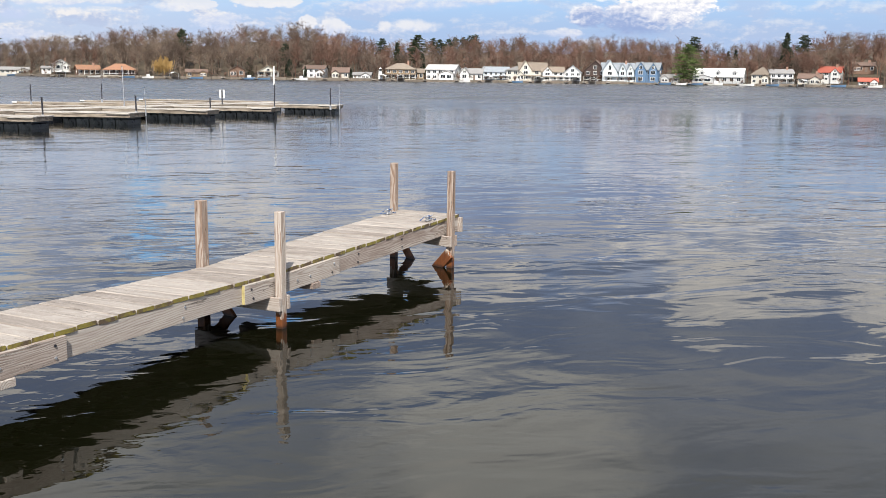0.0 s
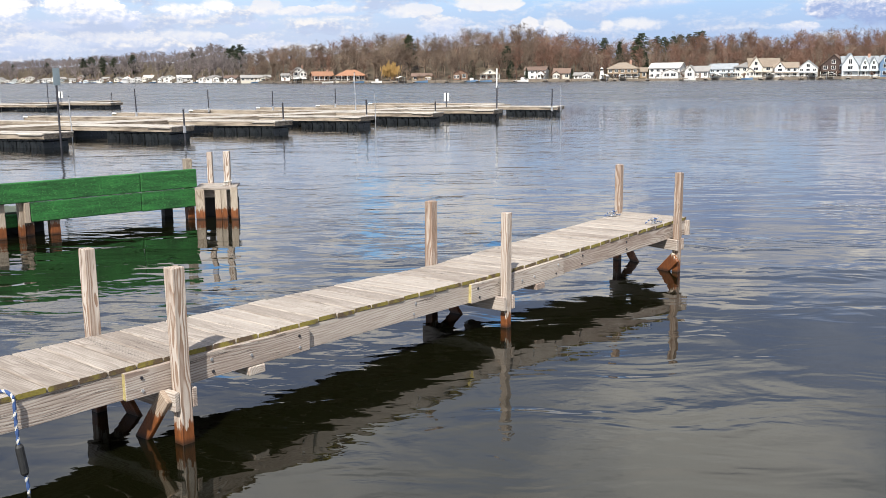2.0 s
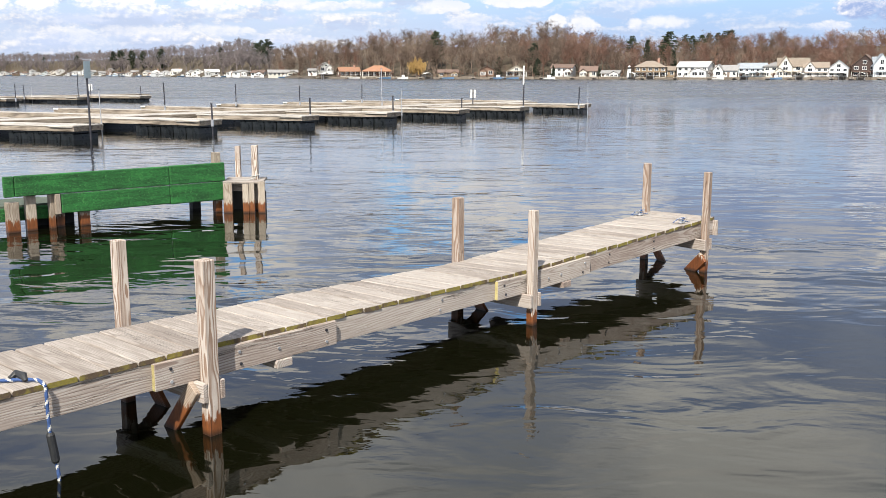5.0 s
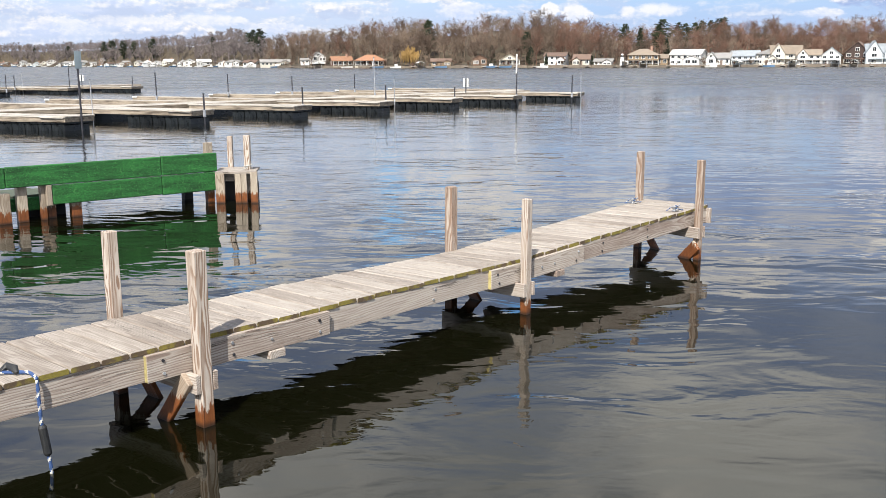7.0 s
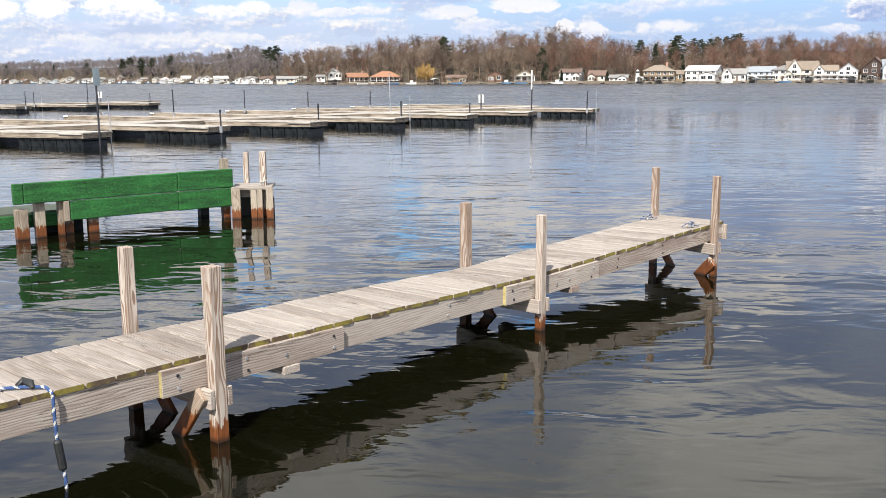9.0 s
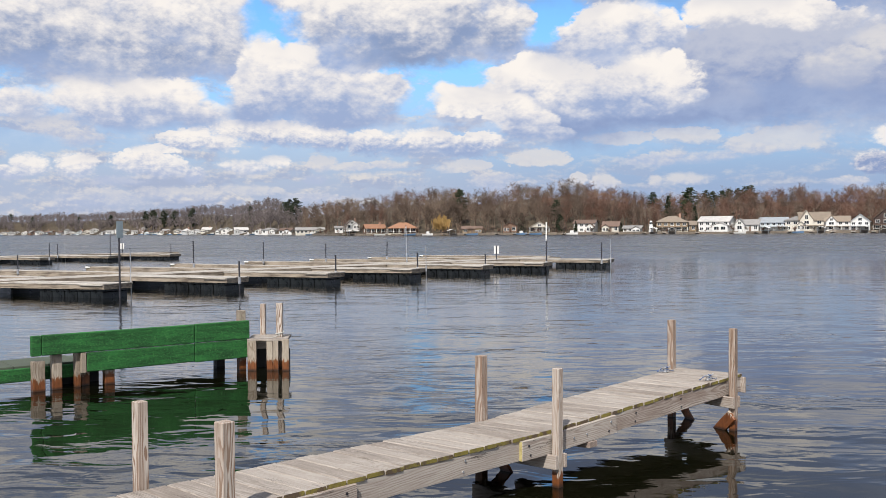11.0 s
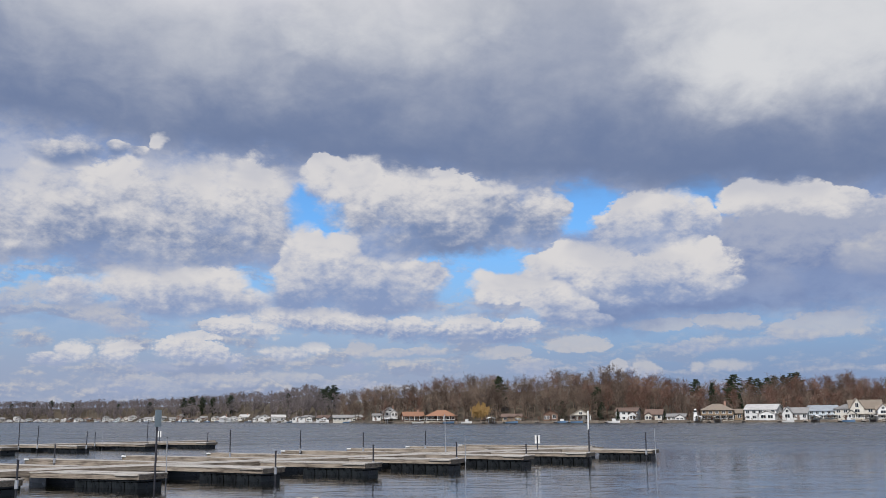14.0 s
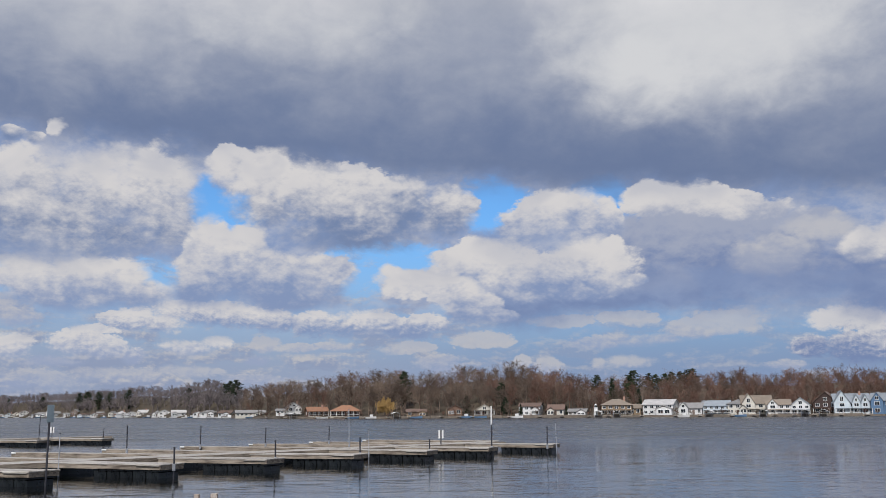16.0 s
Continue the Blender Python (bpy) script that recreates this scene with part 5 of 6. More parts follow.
def lakeside_houses():
    house(-9.6, 3, 17, 6, 2.6, 4.2, CREAM, R_GREY, label="long low cream boathouse by the water", cols=7, rows=1)
    house(-7.1, 16, 7, 7, 3.4, 5.6, WHITE, R_GREY, "front", "small white cottage up on the bank", base=3.2, cols=2, rows=1)
    house(-7.9, 10, 4.5, 5, 2.0, 3.0, WHITE, R_GREY, label="small white shed on a grassy bank", base=2.4, cols=2, rows=1)
    house(-5.7, 6, 10, 8, 3.0, 5.2, BROWN, R_RUST, label="low brown house with a rusty orange roof", cols=4, rows=1, porch=True)
    house(-4.1, 6, 14, 10, 3.0, 6.2, DARK, R_RUST, "hip", "dark-fronted lodge under a broad orange hip roof", cols=6, rows=1, porch=True)
    house(0.1, 6, 9, 6, 2.2, 3.6, TAN, R_BROWN, label="low tan cottage behind a sea wall", cols=3, rows=1)
    house(2.4, 9, 6.5, 6, 3.6, 5.4, BROWN, R_BROWN, "front", "brown cabin half hidden in bare trees", cols=2, rows=1)
    house(4.15, 3, 9, 8, 3.0, 6.0, CREAM, R_TAN, "front", "cream cottage with a lakeside gable", cols=3, rows=1, porch=True)
    house(6.8, 4, 9.6, 7, 4.8, 6.4, WHITE, R_BROWN, label="white two-storey house with a brown roof", cols=4, porch=False)
    house(8.35, 4, 7.2, 6, 3.2, 5.4, CREAM, R_BROWN, label="cream cottage with a brown roof", cols=3, rows=1)
    house(9.6, 3, 8, 5, 2.0, 3.2, WHITE, R_GREY, label="low white boat shed by the water", cols=4, rows=1)
    house(11.9, 4, 13.5, 10, 5.0, 8.2, TAN, R_TAN, "hip", "large brown house under a tan hip roof with a chimney", cols=5, porch=True, chimney=True)
    house(12.95, 7, 5.0, 6, 3.4, 5.2, TAN, R_TAN, label="small tan house between larger ones", cols=2, rows=1)
    house(14.25, 3, 13.5, 9, 5.2, 7.6, WHITE, R_PALE, label="white two-storey house with a pale grey roof", cols=5, twist=-18)
    house(15.35, 9, 4, 5, 2.6, 4.0, TAN, R_BROWN, label="small tan shed with a brown roof", cols=2, rows=1)
    house(16.1, 3, 9.5, 8, 3.4, 5.8, WHITE, R_GREY, label="white cottage with a grey roof", cols=4, rows=1, gables=((-3.0, 4.2, 2.4),))
    house(17.55, 4, 11.5, 8, 4.4, 6.8, SKYBLUE, R_BLUE, label="pale blue long-roofed house with a shaded porch", cols=5, porch=True)
    house(18.7, 3, 8.4, 8, 5.2, 7.6, CREAM, R_GREY, "hip", "cream two-storey house with a grey hip roof", cols=3)
    house(19.75, 3, 12.5, 9, 5.4, 9.2, CREAM, R_TAN, label="large cream house with a tall front gable", cols=4, porch=True, gables=((-3.6, 5.4, 4.0),))
    house(20.9, 2, 9.5, 8, 4.8, 7.2, WHITE, R_TAN, label="white house with a lakeside gable and porch", cols=4, porch=True, gables=((-2.4, 4.0, 2.2),))
    house(22.05, 2, 7.5, 9, 4.6, 8.0, WHITE, R_BLUE, "front", "white house with a pale blue roof", cols=3, porch=True)
    house(23.35, 5, 9.5, 11, 5.6, 10.6, DARK, R_BROWN, "front", "dark brown wooden chalet with a steep gable", cols=3, porch=True)
    house(24.75, 2, 14.0, 10, 5.6, 9.6, SKYBLUE, R_BLUE, label="pale blue house with white-trimmed gables and a big porch", cols=5, porch=True, gables=((-4.4, 6.2, 4.6), (1.2, 3.2, 3.0), (4.6, 3.2, 3.0)))
    house(26.3, 2, 10.4, 10, 6.4, 9.8, BLUE, R_BLUE, label="deep blue three-gabled house with white trim", cols=4, gables=((-2.4, 4.6, 3.2), (3.0, 3.6, 2.8)))
    house(27.65, 4, 7.5, 5, 2.4, 3.9, GREYW, R_GREY, label="low grey boathouse by the water", cols=3, rows=1)
    house(30.3, 3, 20.5, 8, 3.4, 7.2, GREYW, R_WHITE, label="long house with a white roof and three dormers", cols=7, rows=1, porch=False, dormers=3)
    house(32.6, 3, 7.4, 8, 4.4, 8.2, CREAM, R_TAN, "hip", "cream house with a pointed brown roof", cols=3)
    house(33.75, 3, 9.4, 8, 5.2, 7.0, GREYW, R_GREY, label="grey and white two-storey house with glazed balconies", cols=4, porch=True)
    house(35.2, 3, 9.0, 6, 3.0, 5.0, CREAM, R_BROWN, label="low cream house with a brown roof", cols=4, rows=1)
    house(36.2, 14, 9.0, 7, 4.4, 7.0, WHITE, R_RED, label="white house with a red roof above the bank", base=2.4, cols=4, gables=((2.4, 3.2, 1.6),))
    house(38.2, 1.5, 7.0, 5, 1.9, 3.4, WHITE, R_RED, label="small white boathouse with a red roof", cols=3, rows=1)
    house(37.9, 26, 9.0, 6, 3.2, 4.8, BROWN, R_BROWN, label="brown house among bare trees on the hill", base=6.5, cols=4, rows=1)
    # the cottages of the most distant shore
    rng = random.Random(31)
    az = -30.0
    while az < -10.6:
        r = along(SHORE, az)
        w = rng.uniform(5, 11)
        shape = rng.choice(("across", "front", "front", "hip"))
        eave = rng.choice((2.3, 2.6, 3.0, 4.8)) * rng.uniform(0.9, 1.1)
        wall = rng.choice((WHITE, WHITE, WHITE, WHITE, CREAM, GREYW, BROWN, SKYBLUE))
        roof = rng.choice((R_GREY, R_GREY, R_GREY, R_BROWN, R_PALE))
        tone = {WHITE: "white", CREAM: "cream", GREYW: "grey", BROWN: "brown", SKYBLUE: "pale blue"}[wall]
        house(az, rng.choice((2, 4, 7, 20)) + rng.uniform(0, 3), w, rng.uniform(6, 9), eave, eave + rng.uniform(1.4, 3.0), wall, roof, shape, tone + " cottage on the most distant shore", twist=rng.uniform(-30, 30), cols=rng.choice((2, 3)), rows=1 if eave < 4 else 2)
        az += math.degrees((w * rng.uniform(0.5, 1.0) + rng.uniform(0.3, 4)) / r)
    # the little white lighthouse
    p = bank(10.7, 1.6)
    p.z = 0.8
    tower = thing("lighthouse", Matrix.Translation(p), "small white ornamental lighthouse on the bank", "lighthouse")
    part("tower", tube(bmesh.new(), [(0, 0, -0.6), (0, 0, 3.6)], [1.15, 0.75], 10), M_WHITE, tower)
    part("gallery", tube(bmesh.new(), [(0, 0, 3.6), (0, 0, 3.75)], 1.0, 10), M_WHITE, tower)
    part("lantern", tube(bmesh.new(), [(0, 0, 3.75), (0, 0, 4.5)], 0.55, 10), M_GLASS, tower)
    part("cap", tube(bmesh.new(), [(0, 0, 4.5), (0, 0, 5.2)], [0.75, 0.05], 10), M_WHITE, tower)


lakeside_houses()

# ---------------------------------------------------------------- the woods across the lake
M_WOOD_GREY = bark("grey_bark_and_twigs", (0.090, 0.062, 0.047), (0.31, 0.232, 0.176))
M_WOOD_RED = bark("reddish_budding_twigs", (0.115, 0.060, 0.043), (0.30, 0.178, 0.130))
# air haze of the most distant shore is mixed into this bark colour
M_WOOD_FAR = bark("haze_tinted_bark", (0.135, 0.115, 0.118), (0.26, 0.22, 0.215))


def bare_tree(rng, spread=0.30, limbs=4, twigs=7, stout=1.0):
    """Segments of a leafless tree one unit high: start, end, radius at both."""
    rows = []

    def grow(p, way, long, r, depth):
        q = p + way * long
        rows.append((*p, *q, r, r * (0.62 if depth else 0.75)))
        return q

    p = Vector((0, 0, -0.03))
    way = Vector((rng.uniform(-0.05, 0.05), rng.uniform(-0.05, 0.05), 1)).normalized()
    r = 0.014
    fork = rng.uniform(0.20, 0.38)
    p = grow(p, way, fork, r, 0)
    leaders = []
    for k in range(rng.choice((3, 3, 4))):
        a = rng.uniform(0, math.tau)
        lean = spread * rng.uniform(0.4, 1.5)
        w = Vector((math.cos(a) * lean, math.sin(a) * lean, 1)).normalized()
        leaders.append((p.copy(), w, rng.uniform(0.42, 0.56) * (1.1 - 0.25 * lean)))
    for p0, w, long in leaders:
        steps = 3
        q = p0
        for i in range(steps):
            w = (w + Vector((rng.uniform(-0.2, 0.2), rng.uniform(-0.2, 0.2), 0.05))).normalized()
            q2 = grow(q, w, long / steps, 0.008 * (1 - i * 0.25), 0)
            for k in range(limbs):
                a = rng.uniform(0, math.tau)
                side = (Vector((math.cos(a), math.sin(a), rng.uniform(0.0, 0.8))).normalized() + w * 0.35).normalized()
                b0 = q.lerp(q2, rng.random())
                bl = rng.uniform(0.13, 0.24) * (1.1 - i * 0.16)
                b1 = grow(b0, side, bl, 0.0034 * stout, 1)
                for j in range(twigs):
                    c0 = b0.lerp(b1, 0.25 + 0.75 * rng.random())
                    tw = (side * 0.5 + Vector((rng.uniform(-1, 1), rng.uniform(-1, 1), rng.uniform(-0.45, 0.95)))).normalized()
                    grow(c0, tw, rng.uniform(0.06, 0.13), 0.0024 * stout, 1)
            q = q2
    rows = np.array(rows)
    rows[:, [2, 5]] /= rows[:, 5].max()
    return rows


def prisms(rows):
    """Vertices of three-sided bars along the segments, six a bar."""
    a, b, ra, rb = rows[:, 0:3], rows[:, 3:6], rows[:, 6:7], rows[:, 7:8]
    w = b - a
    w /= np.linalg.norm(w, axis=1, keepdims=True) + 1e-9
    ref = np.where(np.abs(w[:, 2:3]) < 0.9, np.array([[0, 0, 1.0]]), np.array([[1.0, 0, 0]]))
    s = np.cross(w, ref)
    s /= np.linalg.norm(s, axis=1, keepdims=True) + 1e-9
    t = np.cross(s, w)
    out = []
    for base, r in ((a, ra), (b, rb)):
        for k in range(3):
            c = k * math.tau / 3
            out.append(base + (s * math.cos(c) + t * math.sin(c)) * r)
    return np.stack(out, axis=1)  # n, 6, 3


def mesh_from_bars(name, bars, mat):
    """One mesh of all the bars."""
    n = len(bars)
    co = bars.reshape(-1, 3)
    base = (np.arange(n) * 6)[:, None, None]
    quads = np.array([[0, 1, 4, 3], [1, 2, 5, 4], [2, 0, 3, 5]])[None]
    idx = (base + quads).reshape(-1)
    me = bpy.data.meshes.new(name)
    me.vertices.add(len(co))
    me.vertices.foreach_set("co", co.astype(np.float32).ravel())
    me.loops.add(len(idx))
    me.loops.foreach_set("vertex_index", idx.astype(np.int32))
    me.polygons.add(n * 3)
    me.polygons.foreach_set("loop_start", (np.arange(n * 3) * 4).astype(np.int32))
    me.update(calc_edges=True)
    me.materials.append(mat)
    return new(name, me)



def trunk_and_crown(name, bars, split, m, label, mats):
    """A tree of its own: the first bars are its trunk, the others its crown."""
    tree = thing(name, m, label, "tree")
    for part_name, rows, mat in (("trunk", bars[:split], mats[0]), ("crown", bars[split:], mats[1])):
        ob = mesh_from_bars(part_name, rows, mat)
        ob.parent = tree
    return tree


def conifer(rng, shape):
    """Bars of an evergreen one unit high; shape gives the crown's half width at a height."""
    rows = [(0, 0, -0.03, 0, 0, 0.5, 0.016, 0.010), (0, 0, 0.5, 0, 0, 0.98, 0.010, 0.003)]
    z = 0.12
    while z < 1.0:
        reach = shape(z)
        for k in range(9):
            a = rng.uniform(0, math.tau)
            long = reach * rng.uniform(0.55, 1.12)
            droop = rng.uniform(-0.25, 0.18)
            p0 = Vector((0, 0, z + rng.uniform(-0.02, 0.02)))
            p1 = p0 + Vector((math.cos(a) * long, math.sin(a) * long, droop * long))
            rows.append((*p0, *p1, 0.006, 0.006))
            for _ in range(7):
                c0 = p0.lerp(p1, rng.uniform(0.25, 1.05))
                c1 = c0 + Vector((math.cos(a) * 0.5 + rng.uniform(-1, 1), math.sin(a) * 0.5 + rng.uniform(-1, 1), rng.uniform(-0.3, 0.6))).normalized() * rng.uniform(0.02, 0.05)
                rows.append((*c0, *c1, 0.013, 0.005))
        z += rng.uniform(0.035, 0.05)
    return prisms(np.array(rows)), 2


def evergreens():
    rng = random.Random(21)
    cone = lambda z: 0.26 * (1 - z) + 0.015
    pine = lambda z: 0.05 + 0.20 * math.sin(min(1, max(0, (z - 0.25) / 0.75)) * math.pi) ** 0.7 if z > 0.25 else 0.03
    round_ = lambda z: 0.42 * math.sin(min(1.0, z * 0.86 + 0.14) * math.pi) ** 0.55 + 0.02
    # bearing, metres behind the bank, height of the top above the lake, shape
    for az, away, top, shape, name in (
        (-0.6, 42, 20.5, pine, "pine_tree"), (10.8, 60, 18.5, pine, "pine_tree"), (11.7, 30, 16.0, cone, "spruce_tree"), (12.9, 34, 19.5, pine, "pine_tree"), (13.2, 22, 11.5, cone, "spruce_tree"), (5.2, 20, 14.5, pine, "pine_tree"), (5.4, 8, 8.5, round_, "yew_tree"),
        (3.1, 14, 9.0, round_, "yew_tree"), (6.3, 4, 5.5, cone, "arborvitae"), (9.0, 4, 4.6, cone, "arborvitae"), (13.8, 66, 19.0, pine, "pine_tree"), (14.2, 66, 18.6, pine, "pine_tree"), (14.7, 68, 19.0, pine, "pine_tree"), (15.1, 68, 19.5, pine, "pine_tree"), (15.6, 68, 19.8, pine, "pine_tree"),
        (16.0, 68, 20.8, pine, "pine_tree"), (16.3, 68, 20.9, pine, "pine_tree"), (28.6, 2.5, 15.5, round_, "broad_pine"), (28.9, 60, 20.5, pine, "pine_tree"), (33.9, 24, 20.5, cone, "spruce_tree"), (34.8, 50, 20.5, pine, "pine_tree"), (30.8, 50, 14.0, cone, "spruce_tree"), (31.2, 50, 14.5, cone, "spruce_tree"),
        (29.6, 46, 14.0, cone, "spruce_tree"), (-10.4, 60, 22.5, pine, "pine_tree"), (-10.8, 60, 22.0, pine, "pine_tree"), (-11.1, 62, 21.0, pine, "pine_tree"), (-13.1, 60, 24.0, pine, "pine_tree"), (-16.4, 40, 26.0, pine, "pine_tree"), (-17.4, 40, 25.0, pine, "pine_tree"), (-18.0, 40, 26.0, pine, "pine_tree"),
        (-18.6, 40, 27.0, pine, "pine_tree"), (-19.0, 40, 26.0, pine, "pine_tree"), (-22.6, 60, 27.0, pine, "pine_tree"), (-23.3, 70, 29.0, pine, "pine_tree"), (-25.0, 50, 29.0, pine, "pine_tree"), (-26.1, 70, 36.0, pine, "pine_tree"), (-27.0, 60, 32.0, pine, "pine_tree"), (-28.1, 60, 32.0, pine, "pine_tree"), (-20.9, 50, 27.0, pine, "pine_tree"),
    ):
        p = bank(az, away)
        g = bank_height(az, away) if away > 3 else 0.9
        bars, split = conifer(rng, shape)
        tall = top * (1.12 if az > -12 else 0.94 if az > -20 else 0.84) - g
        wide = tall * ((0.95 if name == "broad_pine" else 0.55) if shape is round_ else 1.0)
        p.z = g
        label = {"pine_tree": "tall dark green pine standing among bare trees", "spruce_tree": "dark conical spruce on the far bank", "broad_pine": "broad rounded green pine by the water", "yew_tree": "dense dark green evergreen beside a cottage", "arborvitae": "small clipped green evergreen by the shore"}[name]
        trunk_and_crown(name, bars * np.array([wide, wide, tall]), split, Matrix.Translation(p), label, (M_WOOD_GREY, M_NEEDLE_LIGHT if name == "broad_pine" else M_NEEDLE))
    # the yellow willow: arching limbs with hanging whips
    rows = [(0, 0, 0, 0, 0.02, 0.35, 0.04, 0.03)]
    for k in range(46):
        a = rng.uniform(0, math.tau)
        reach = rng.uniform(0.05, 0.46)
        p0, p1 = Vector((0, 0.02, 0.35)), Vector((math.cos(a) * reach, math.sin(a) * reach, rng.uniform(0.72, 1.0) - reach * 0.55))
        rows.append((*p0, *p1, 0.012, 0.006))
        for _ in range(16):
            c0 = p0.lerp(p1, rng.uniform(0.45, 1.05)) + Vector((rng.uniform(-0.05, 0.05), rng.uniform(-0.05, 0.05), 0.03))
            c1 = c0 + Vector((rng.uniform(-0.05, 0.05), rng.uniform(-0.05, 0.05), -rng.uniform(0.12, 0.4)))
            c1.z = max(c1.z, 0.05)
            rows.append((*c0, *c1, 0.009, 0.005))
    p = bank(-1.75, 3.0)
    p.z = 0.9
    trunk_and_crown("willow_tree", prisms(np.array(rows)) * np.array([10.5, 10.5, 9.6]), 1, Matrix.Translation(p), "weeping willow with golden yellow spring twigs", (M_WOOD_GREY, M_WILLOW))


M_NEEDLE = bark("dark_needles", (0.014, 0.024, 0.012), (0.045, 0.062, 0.026))
M_NEEDLE_LIGHT = bark("sunlit_needles", (0.045, 0.075, 0.018), (0.12, 0.16, 0.042))
M_WILLOW = bark("golden_willow_twigs", (0.30, 0.19, 0.06), (0.55, 0.36, 0.14))
evergreens()


def woods():
    rng = random.Random(11)
    kinds = [prisms(bare_tree(rng, rng.uniform(0.18, 0.42))) for _ in range(14)]
    far_kinds = [prisms(bare_tree(rng, rng.uniform(0.2, 0.45), 3, 3, 3.0)) for _ in range(8)]
    sets = {"bare_woods": [], "budding_woods": [], "distant_woods": []}
    for away, spacing, share in ((4, 6, 0.25), (7, 7, 0.3), (12, 7, 0.62), (18, 6, 0.70), (25, 5.5, 0.76), (32, 5, 0.82), (40, 5, 0.88), (49, 5, 0.93), (58, 5, 0.97), (68, 5, 1.0), (80, 5, 1.02)):
        az = -33.0
        while az < 45:
            r = along(SHORE, az) + away
            az += math.degrees(spacing * rng.uniform(0.5, 1.5) / r) * (1.0 if r < 650 else 0.8)
            if any(a0 < az < a1 and away < far + 1 for a0, a1, far in BUILT) and (away > 4 or rng.random() < 0.75):
                continue
            deep = away * (1.0 if r < 650 else 1.6)
            p = bank(az, deep + rng.uniform(-4, 4))
            g = bank_height(az, deep)
            crest = along(RISE, az) / 1681 * r * (1 + 0.08 * noise.noise(Vector((az * 0.8, 3.3, 0))))
            tall = (crest * share - g) * rng.choice((0.80, 0.9, 1.0)) * rng.uniform(0.95, 1.08) + 0.8
            if away < 10:
                tall = rng.uniform(1.8, 4.0) if away < 6 else rng.uniform(2.5, 8.5)
            tall = max(3.0, min(tall, 24))
            k = rng.choice(kinds if r < 640 else far_kinds)
            a = rng.uniform(0, math.tau)
            c, s = math.cos(a), math.sin(a)
            wide = max(tall, 7) * rng.uniform(0.85, 1.25)
            rot = np.array([[c * wide, -s * wide, 0], [s * wide, c * wide, 0], [0, 0, tall]])
            bars = k @ rot.T + np.array([p.x, p.y, g])
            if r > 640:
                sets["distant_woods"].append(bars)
            elif rng.random() < (0.6 if az > 7 and away < 70 else 0.15):
                sets["budding_woods"].append(bars)
            else:
                sets["bare_woods"].append(bars)
    for name, mat, label in (("bare_woods", M_WOOD_GREY, "leafless grey-brown trees covering the far hillside"), ("budding_woods", M_WOOD_RED, "reddish-brown budding trees behind the lakeside houses"), ("distant_woods", M_WOOD_FAR, "bare woods on the most distant shore, bark tinted with haze")):
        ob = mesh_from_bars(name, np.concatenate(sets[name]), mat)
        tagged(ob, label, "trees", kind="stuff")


woods()


# ---------------------------------------------------------------- boats and poles on the far shore
def boat(az, away, long, tone, cabin):
    """A small moored motor boat: lofted hull, foredeck, cabin and screen."""
    p = bank(az, away)
    rng = random.Random(int(az * 100))
    craft = thing("motor_boat", Matrix.Translation(p) @ Matrix.Rotation(-radians(az) + rng.uniform(-0.5, 0.5), 4, "Z"), "small " + tone + " motor boat moored at the far shore", "boat", "moored boats")
    bm = bmesh.new()
    last = None
    for k in range(7):
        t = k / 6
        w = long * 0.17 * (1 - max(0, t - 0.45) ** 1.6 * 2.4)
        x = (t - 0.5) * long
        sheer = 0.75 + 0.35 * t * t
        ring = [bm.verts.new(v) for v in ((x, -w, sheer), (x, -w * 0.8, 0.1), (x, 0, -0.25 + 0.3 * t ** 3), (x, w * 0.8, 0.1), (x, w, sheer))]
        if last:
            for i in range(4):
                bm.faces.new((last[i], last[i + 1], ring[i + 1], ring[i]))
            bm.faces.new((last[4], last[0], ring[0], ring[4]))
        else:
            bm.faces.new(ring)
        last = ring
    bm.faces.new(last[::-1])
    bmesh.ops.recalc_face_normals(bm, faces=bm.faces[:])
    part("hull", bm, paint(WHITE if tone == "white" else BLUE, 0.35), craft)
    if cabin:
        part("cabin", boxed(-long * 0.1, long * 0.2, -long * 0.11, long * 0.11, 0.8, 1.9, 0.12), paint(WHITE, 0.35), craft)
        part("windscreen", boxed(long * 0.2, long * 0.215, -long * 0.10, long * 0.10, 1.15, 1.75, 0.01), M_GLASS, craft)


def far_shore_clutter():
    rng = random.Random(77)
    az = -29.0
    while az < -10.5:
        boat(az, rng.uniform(-9, -4), rng.uniform(5, 8.5), rng.choice(("white", "white", "white", "blue")), rng.random() < 0.6)
        az += rng.uniform(0.25, 0.7)
    for az, away, tall in ((10.15, 6, 10.0), (13.4, 14, 9.0), (22.3, 10, 10.5), (31.6, 6, 10.0), (33.1, 8, 10.5), (25.6, 16, 11.5)):
        p = bank(az, away)
        p.z = bank_height(az, away)
        mast = thing("utility_pole", Matrix.Translation(p), "tall brown wooden utility pole behind the houses", "pole", "utility poles")
        part("pole", tube(bmesh.new(), [(0, 0, -0.5), (0, 0, tall)], [0.17, 0.11], 8), M_WOOD_GREY, mast)
        part("cross_arm", boxed(-1.1, 1.1, -0.05, 0.05, tall - 0.8, tall - 0.65, 0.01), M_WOOD_GREY, mast)


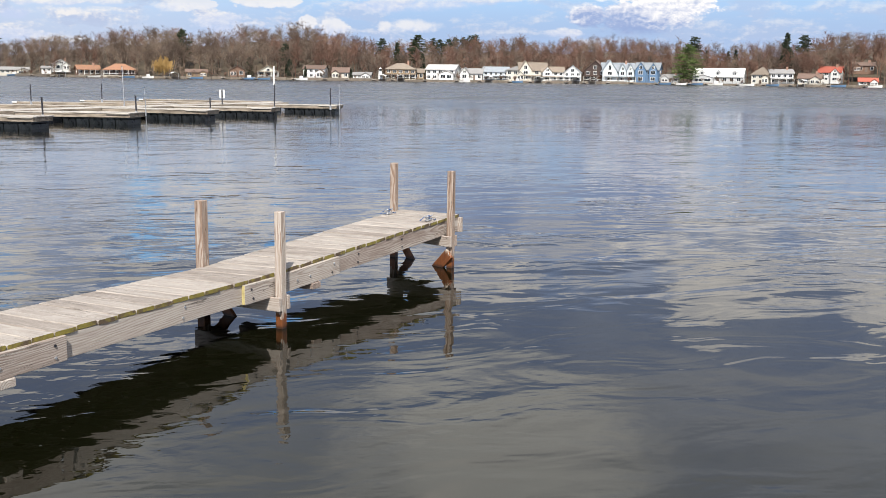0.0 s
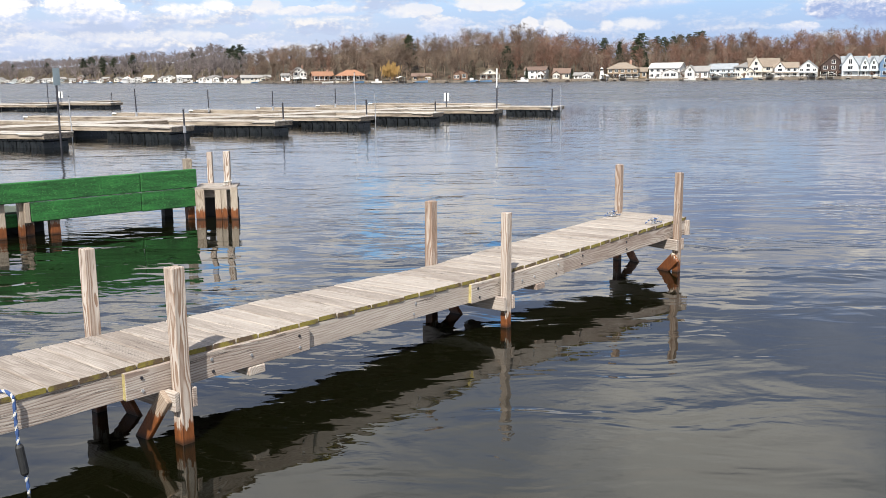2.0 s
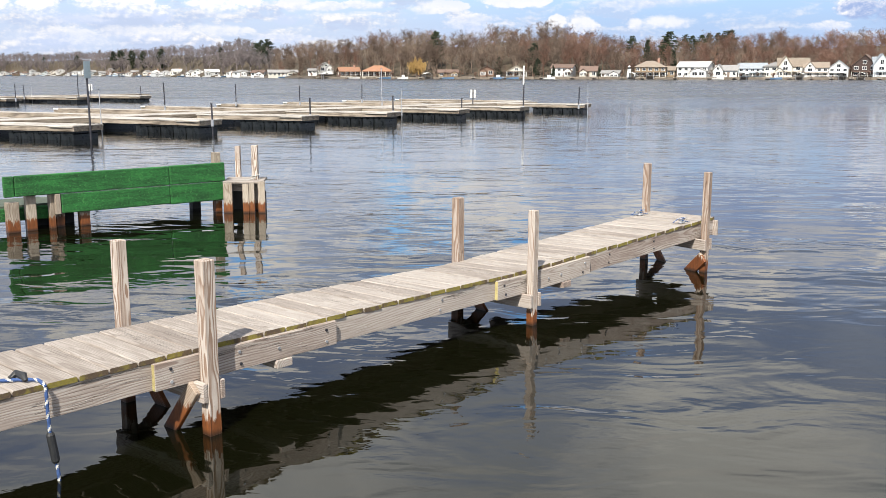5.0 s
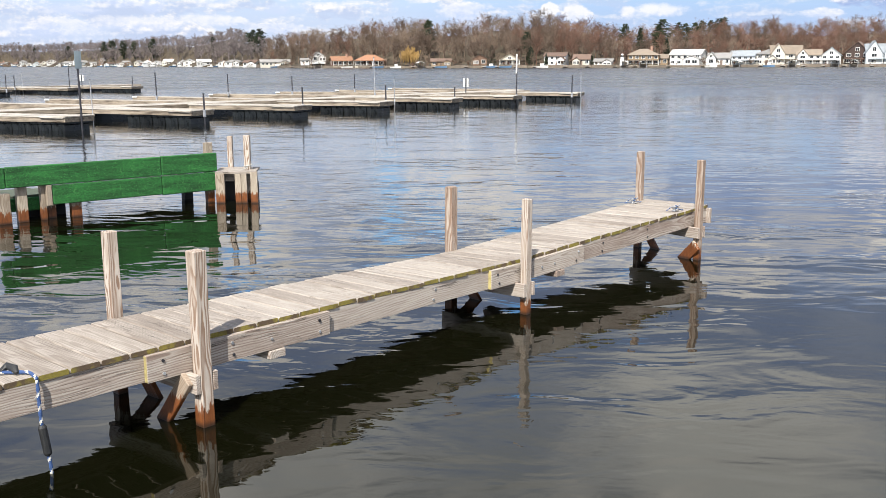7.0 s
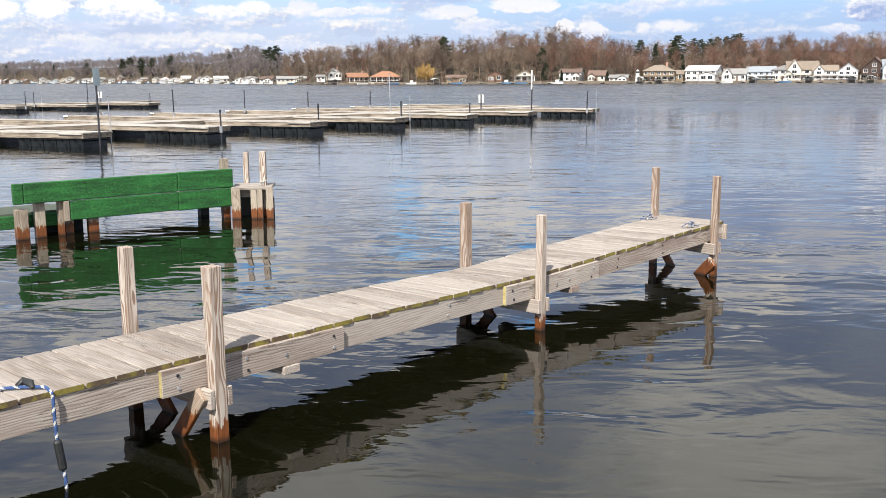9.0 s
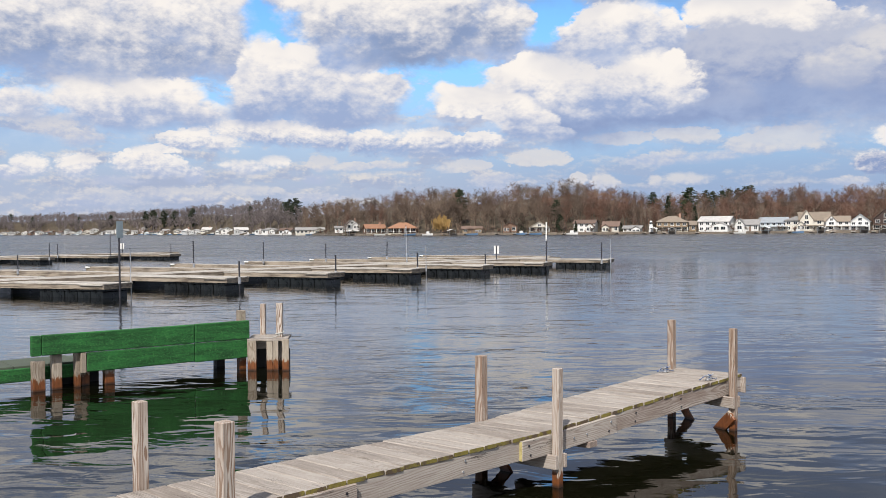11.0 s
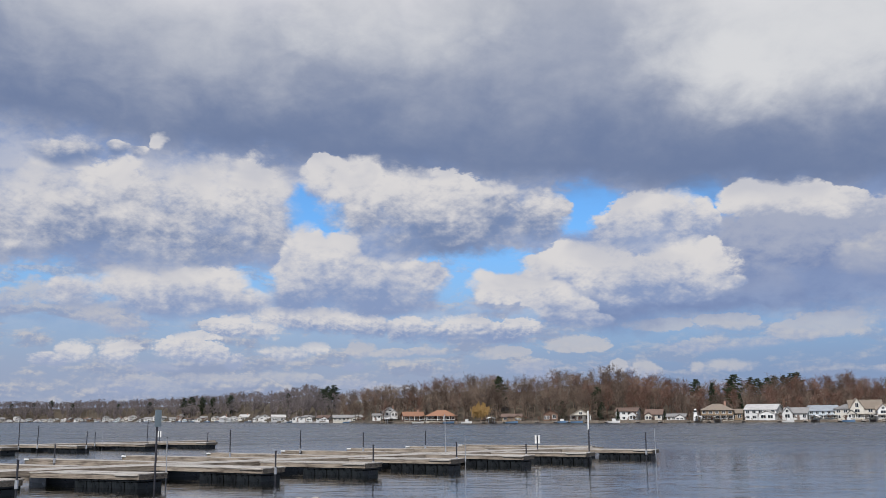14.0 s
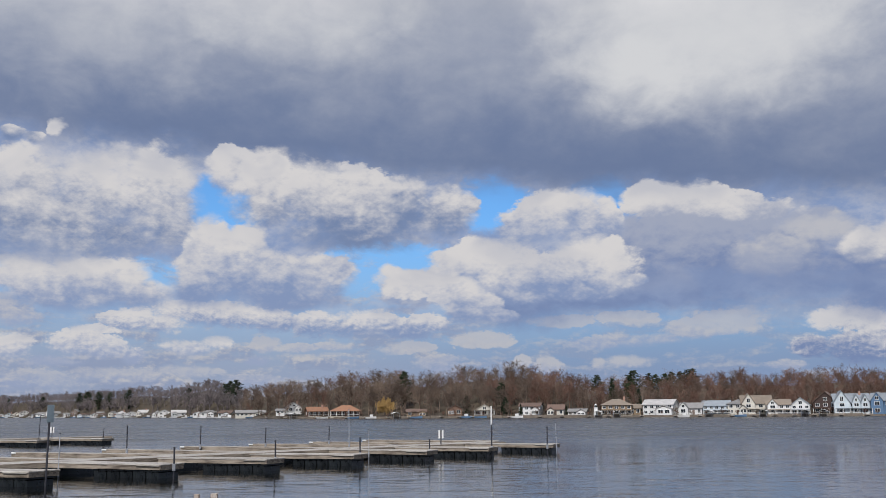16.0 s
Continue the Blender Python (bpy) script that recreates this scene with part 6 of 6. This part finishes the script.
def jetty(az, long, rng):
    """A short plank landing stage on posts in front of a lot."""
    p = bank(az, -1.6)
    p.z = 0
    stage = thing("jetty", Matrix.Translation(p) @ Matrix.Rotation(-radians(az) + rng.uniform(-0.1, 0.1), 4, "Z"), "short grey plank jetty on posts at the far bank", "dock", "jetties of the far bank")
    part("deck", boxed(-0.8, 0.8, -long, 0.0, 0.55, 0.68, 0.02), M_FDECK, stage)
    for k in range(3):
        for x in (-0.75, 0.75):
            y = -long * (k + 0.5) / 3
            part("post", tube(bmesh.new(), [(x, y, -1.0), (x, y, 1.25)], 0.09, 6), M_PILE, stage)


def boat_lift(az, rng):
    """A roofed berth: four posts and a taut canopy."""
    p = bank(az, -5.0)
    p.z = 0
    lift = thing("boat_lift", Matrix.Translation(p) @ Matrix.Rotation(-radians(az) + rng.uniform(-0.3, 0.3), 4, "Z"), "white canopy boat lift standing in the shallows", "boat lift", "boat lifts")
    part("canopy", roof_slabs(3.0, 5.6, 2.3, 2.9, False, 0.15, 0.06), paint(WHITE, 0.6), lift)
    for x in (-1.4, 1.4):
        for y in (0.2, 5.4):
            part("post", tube(bmesh.new(), [(x, y, -1.0), (x, y, 2.4)], 0.06, 6), M_ZINC, lift)


def shrubs():
    """Low leafless and evergreen bushes along the lots."""
    rng = random.Random(23)
    bare = [prisms(bare_tree(rng, 0.55, 5, 4, 2.0)) for _ in range(4)]
    meshes = [mesh_from_bars("shrub", k * np.array([3.0, 3.0, 2.2]), M_WOOD_RED if i % 2 else M_WOOD_GREY) for i, k in enumerate(bare)]
    for k, ob in enumerate(meshes):
        ob.matrix_basis = Matrix.Translation(bank(-10.0 - k * 0.3, 0.6))
        tagged(ob, "low leafless brown shrub on the far bank", "shrub", "lakeside shrubs")
    az = -9.0
    while az < 40:
        p = bank(az, rng.uniform(-0.6, 1.4))
        p.z = 0.7
        size = rng.uniform(0.6, 1.35)
        ob = new("shrub", rng.choice(meshes).data)
        ob.matrix_basis = Matrix.Translation(p) @ Matrix.Rotation(rng.uniform(0, 6.28), 4, "Z") @ Matrix.Diagonal((size * 1.2, size * 1.2, size, 1))
        tagged(ob, "low leafless brown shrub on the far bank", "shrub", "lakeside shrubs")
        az += rng.uniform(0.25, 1.1)


def near_shore_clutter():
    rng = random.Random(91)
    az = -10.0
    while az < 40:
        jetty(az, rng.uniform(4, 9), rng)
        if rng.random() < 0.32:
            boat_lift(az + 0.5, rng)
        elif rng.random() < 0.5:
            boat(az + 0.45, rng.uniform(-6, -4), rng.uniform(4.5, 7), rng.choice(("white", "white", "blue")), rng.random() < 0.5)
        az += rng.uniform(0.8, 2.0)


shrubs()
near_shore_clutter()
far_shore_clutter()
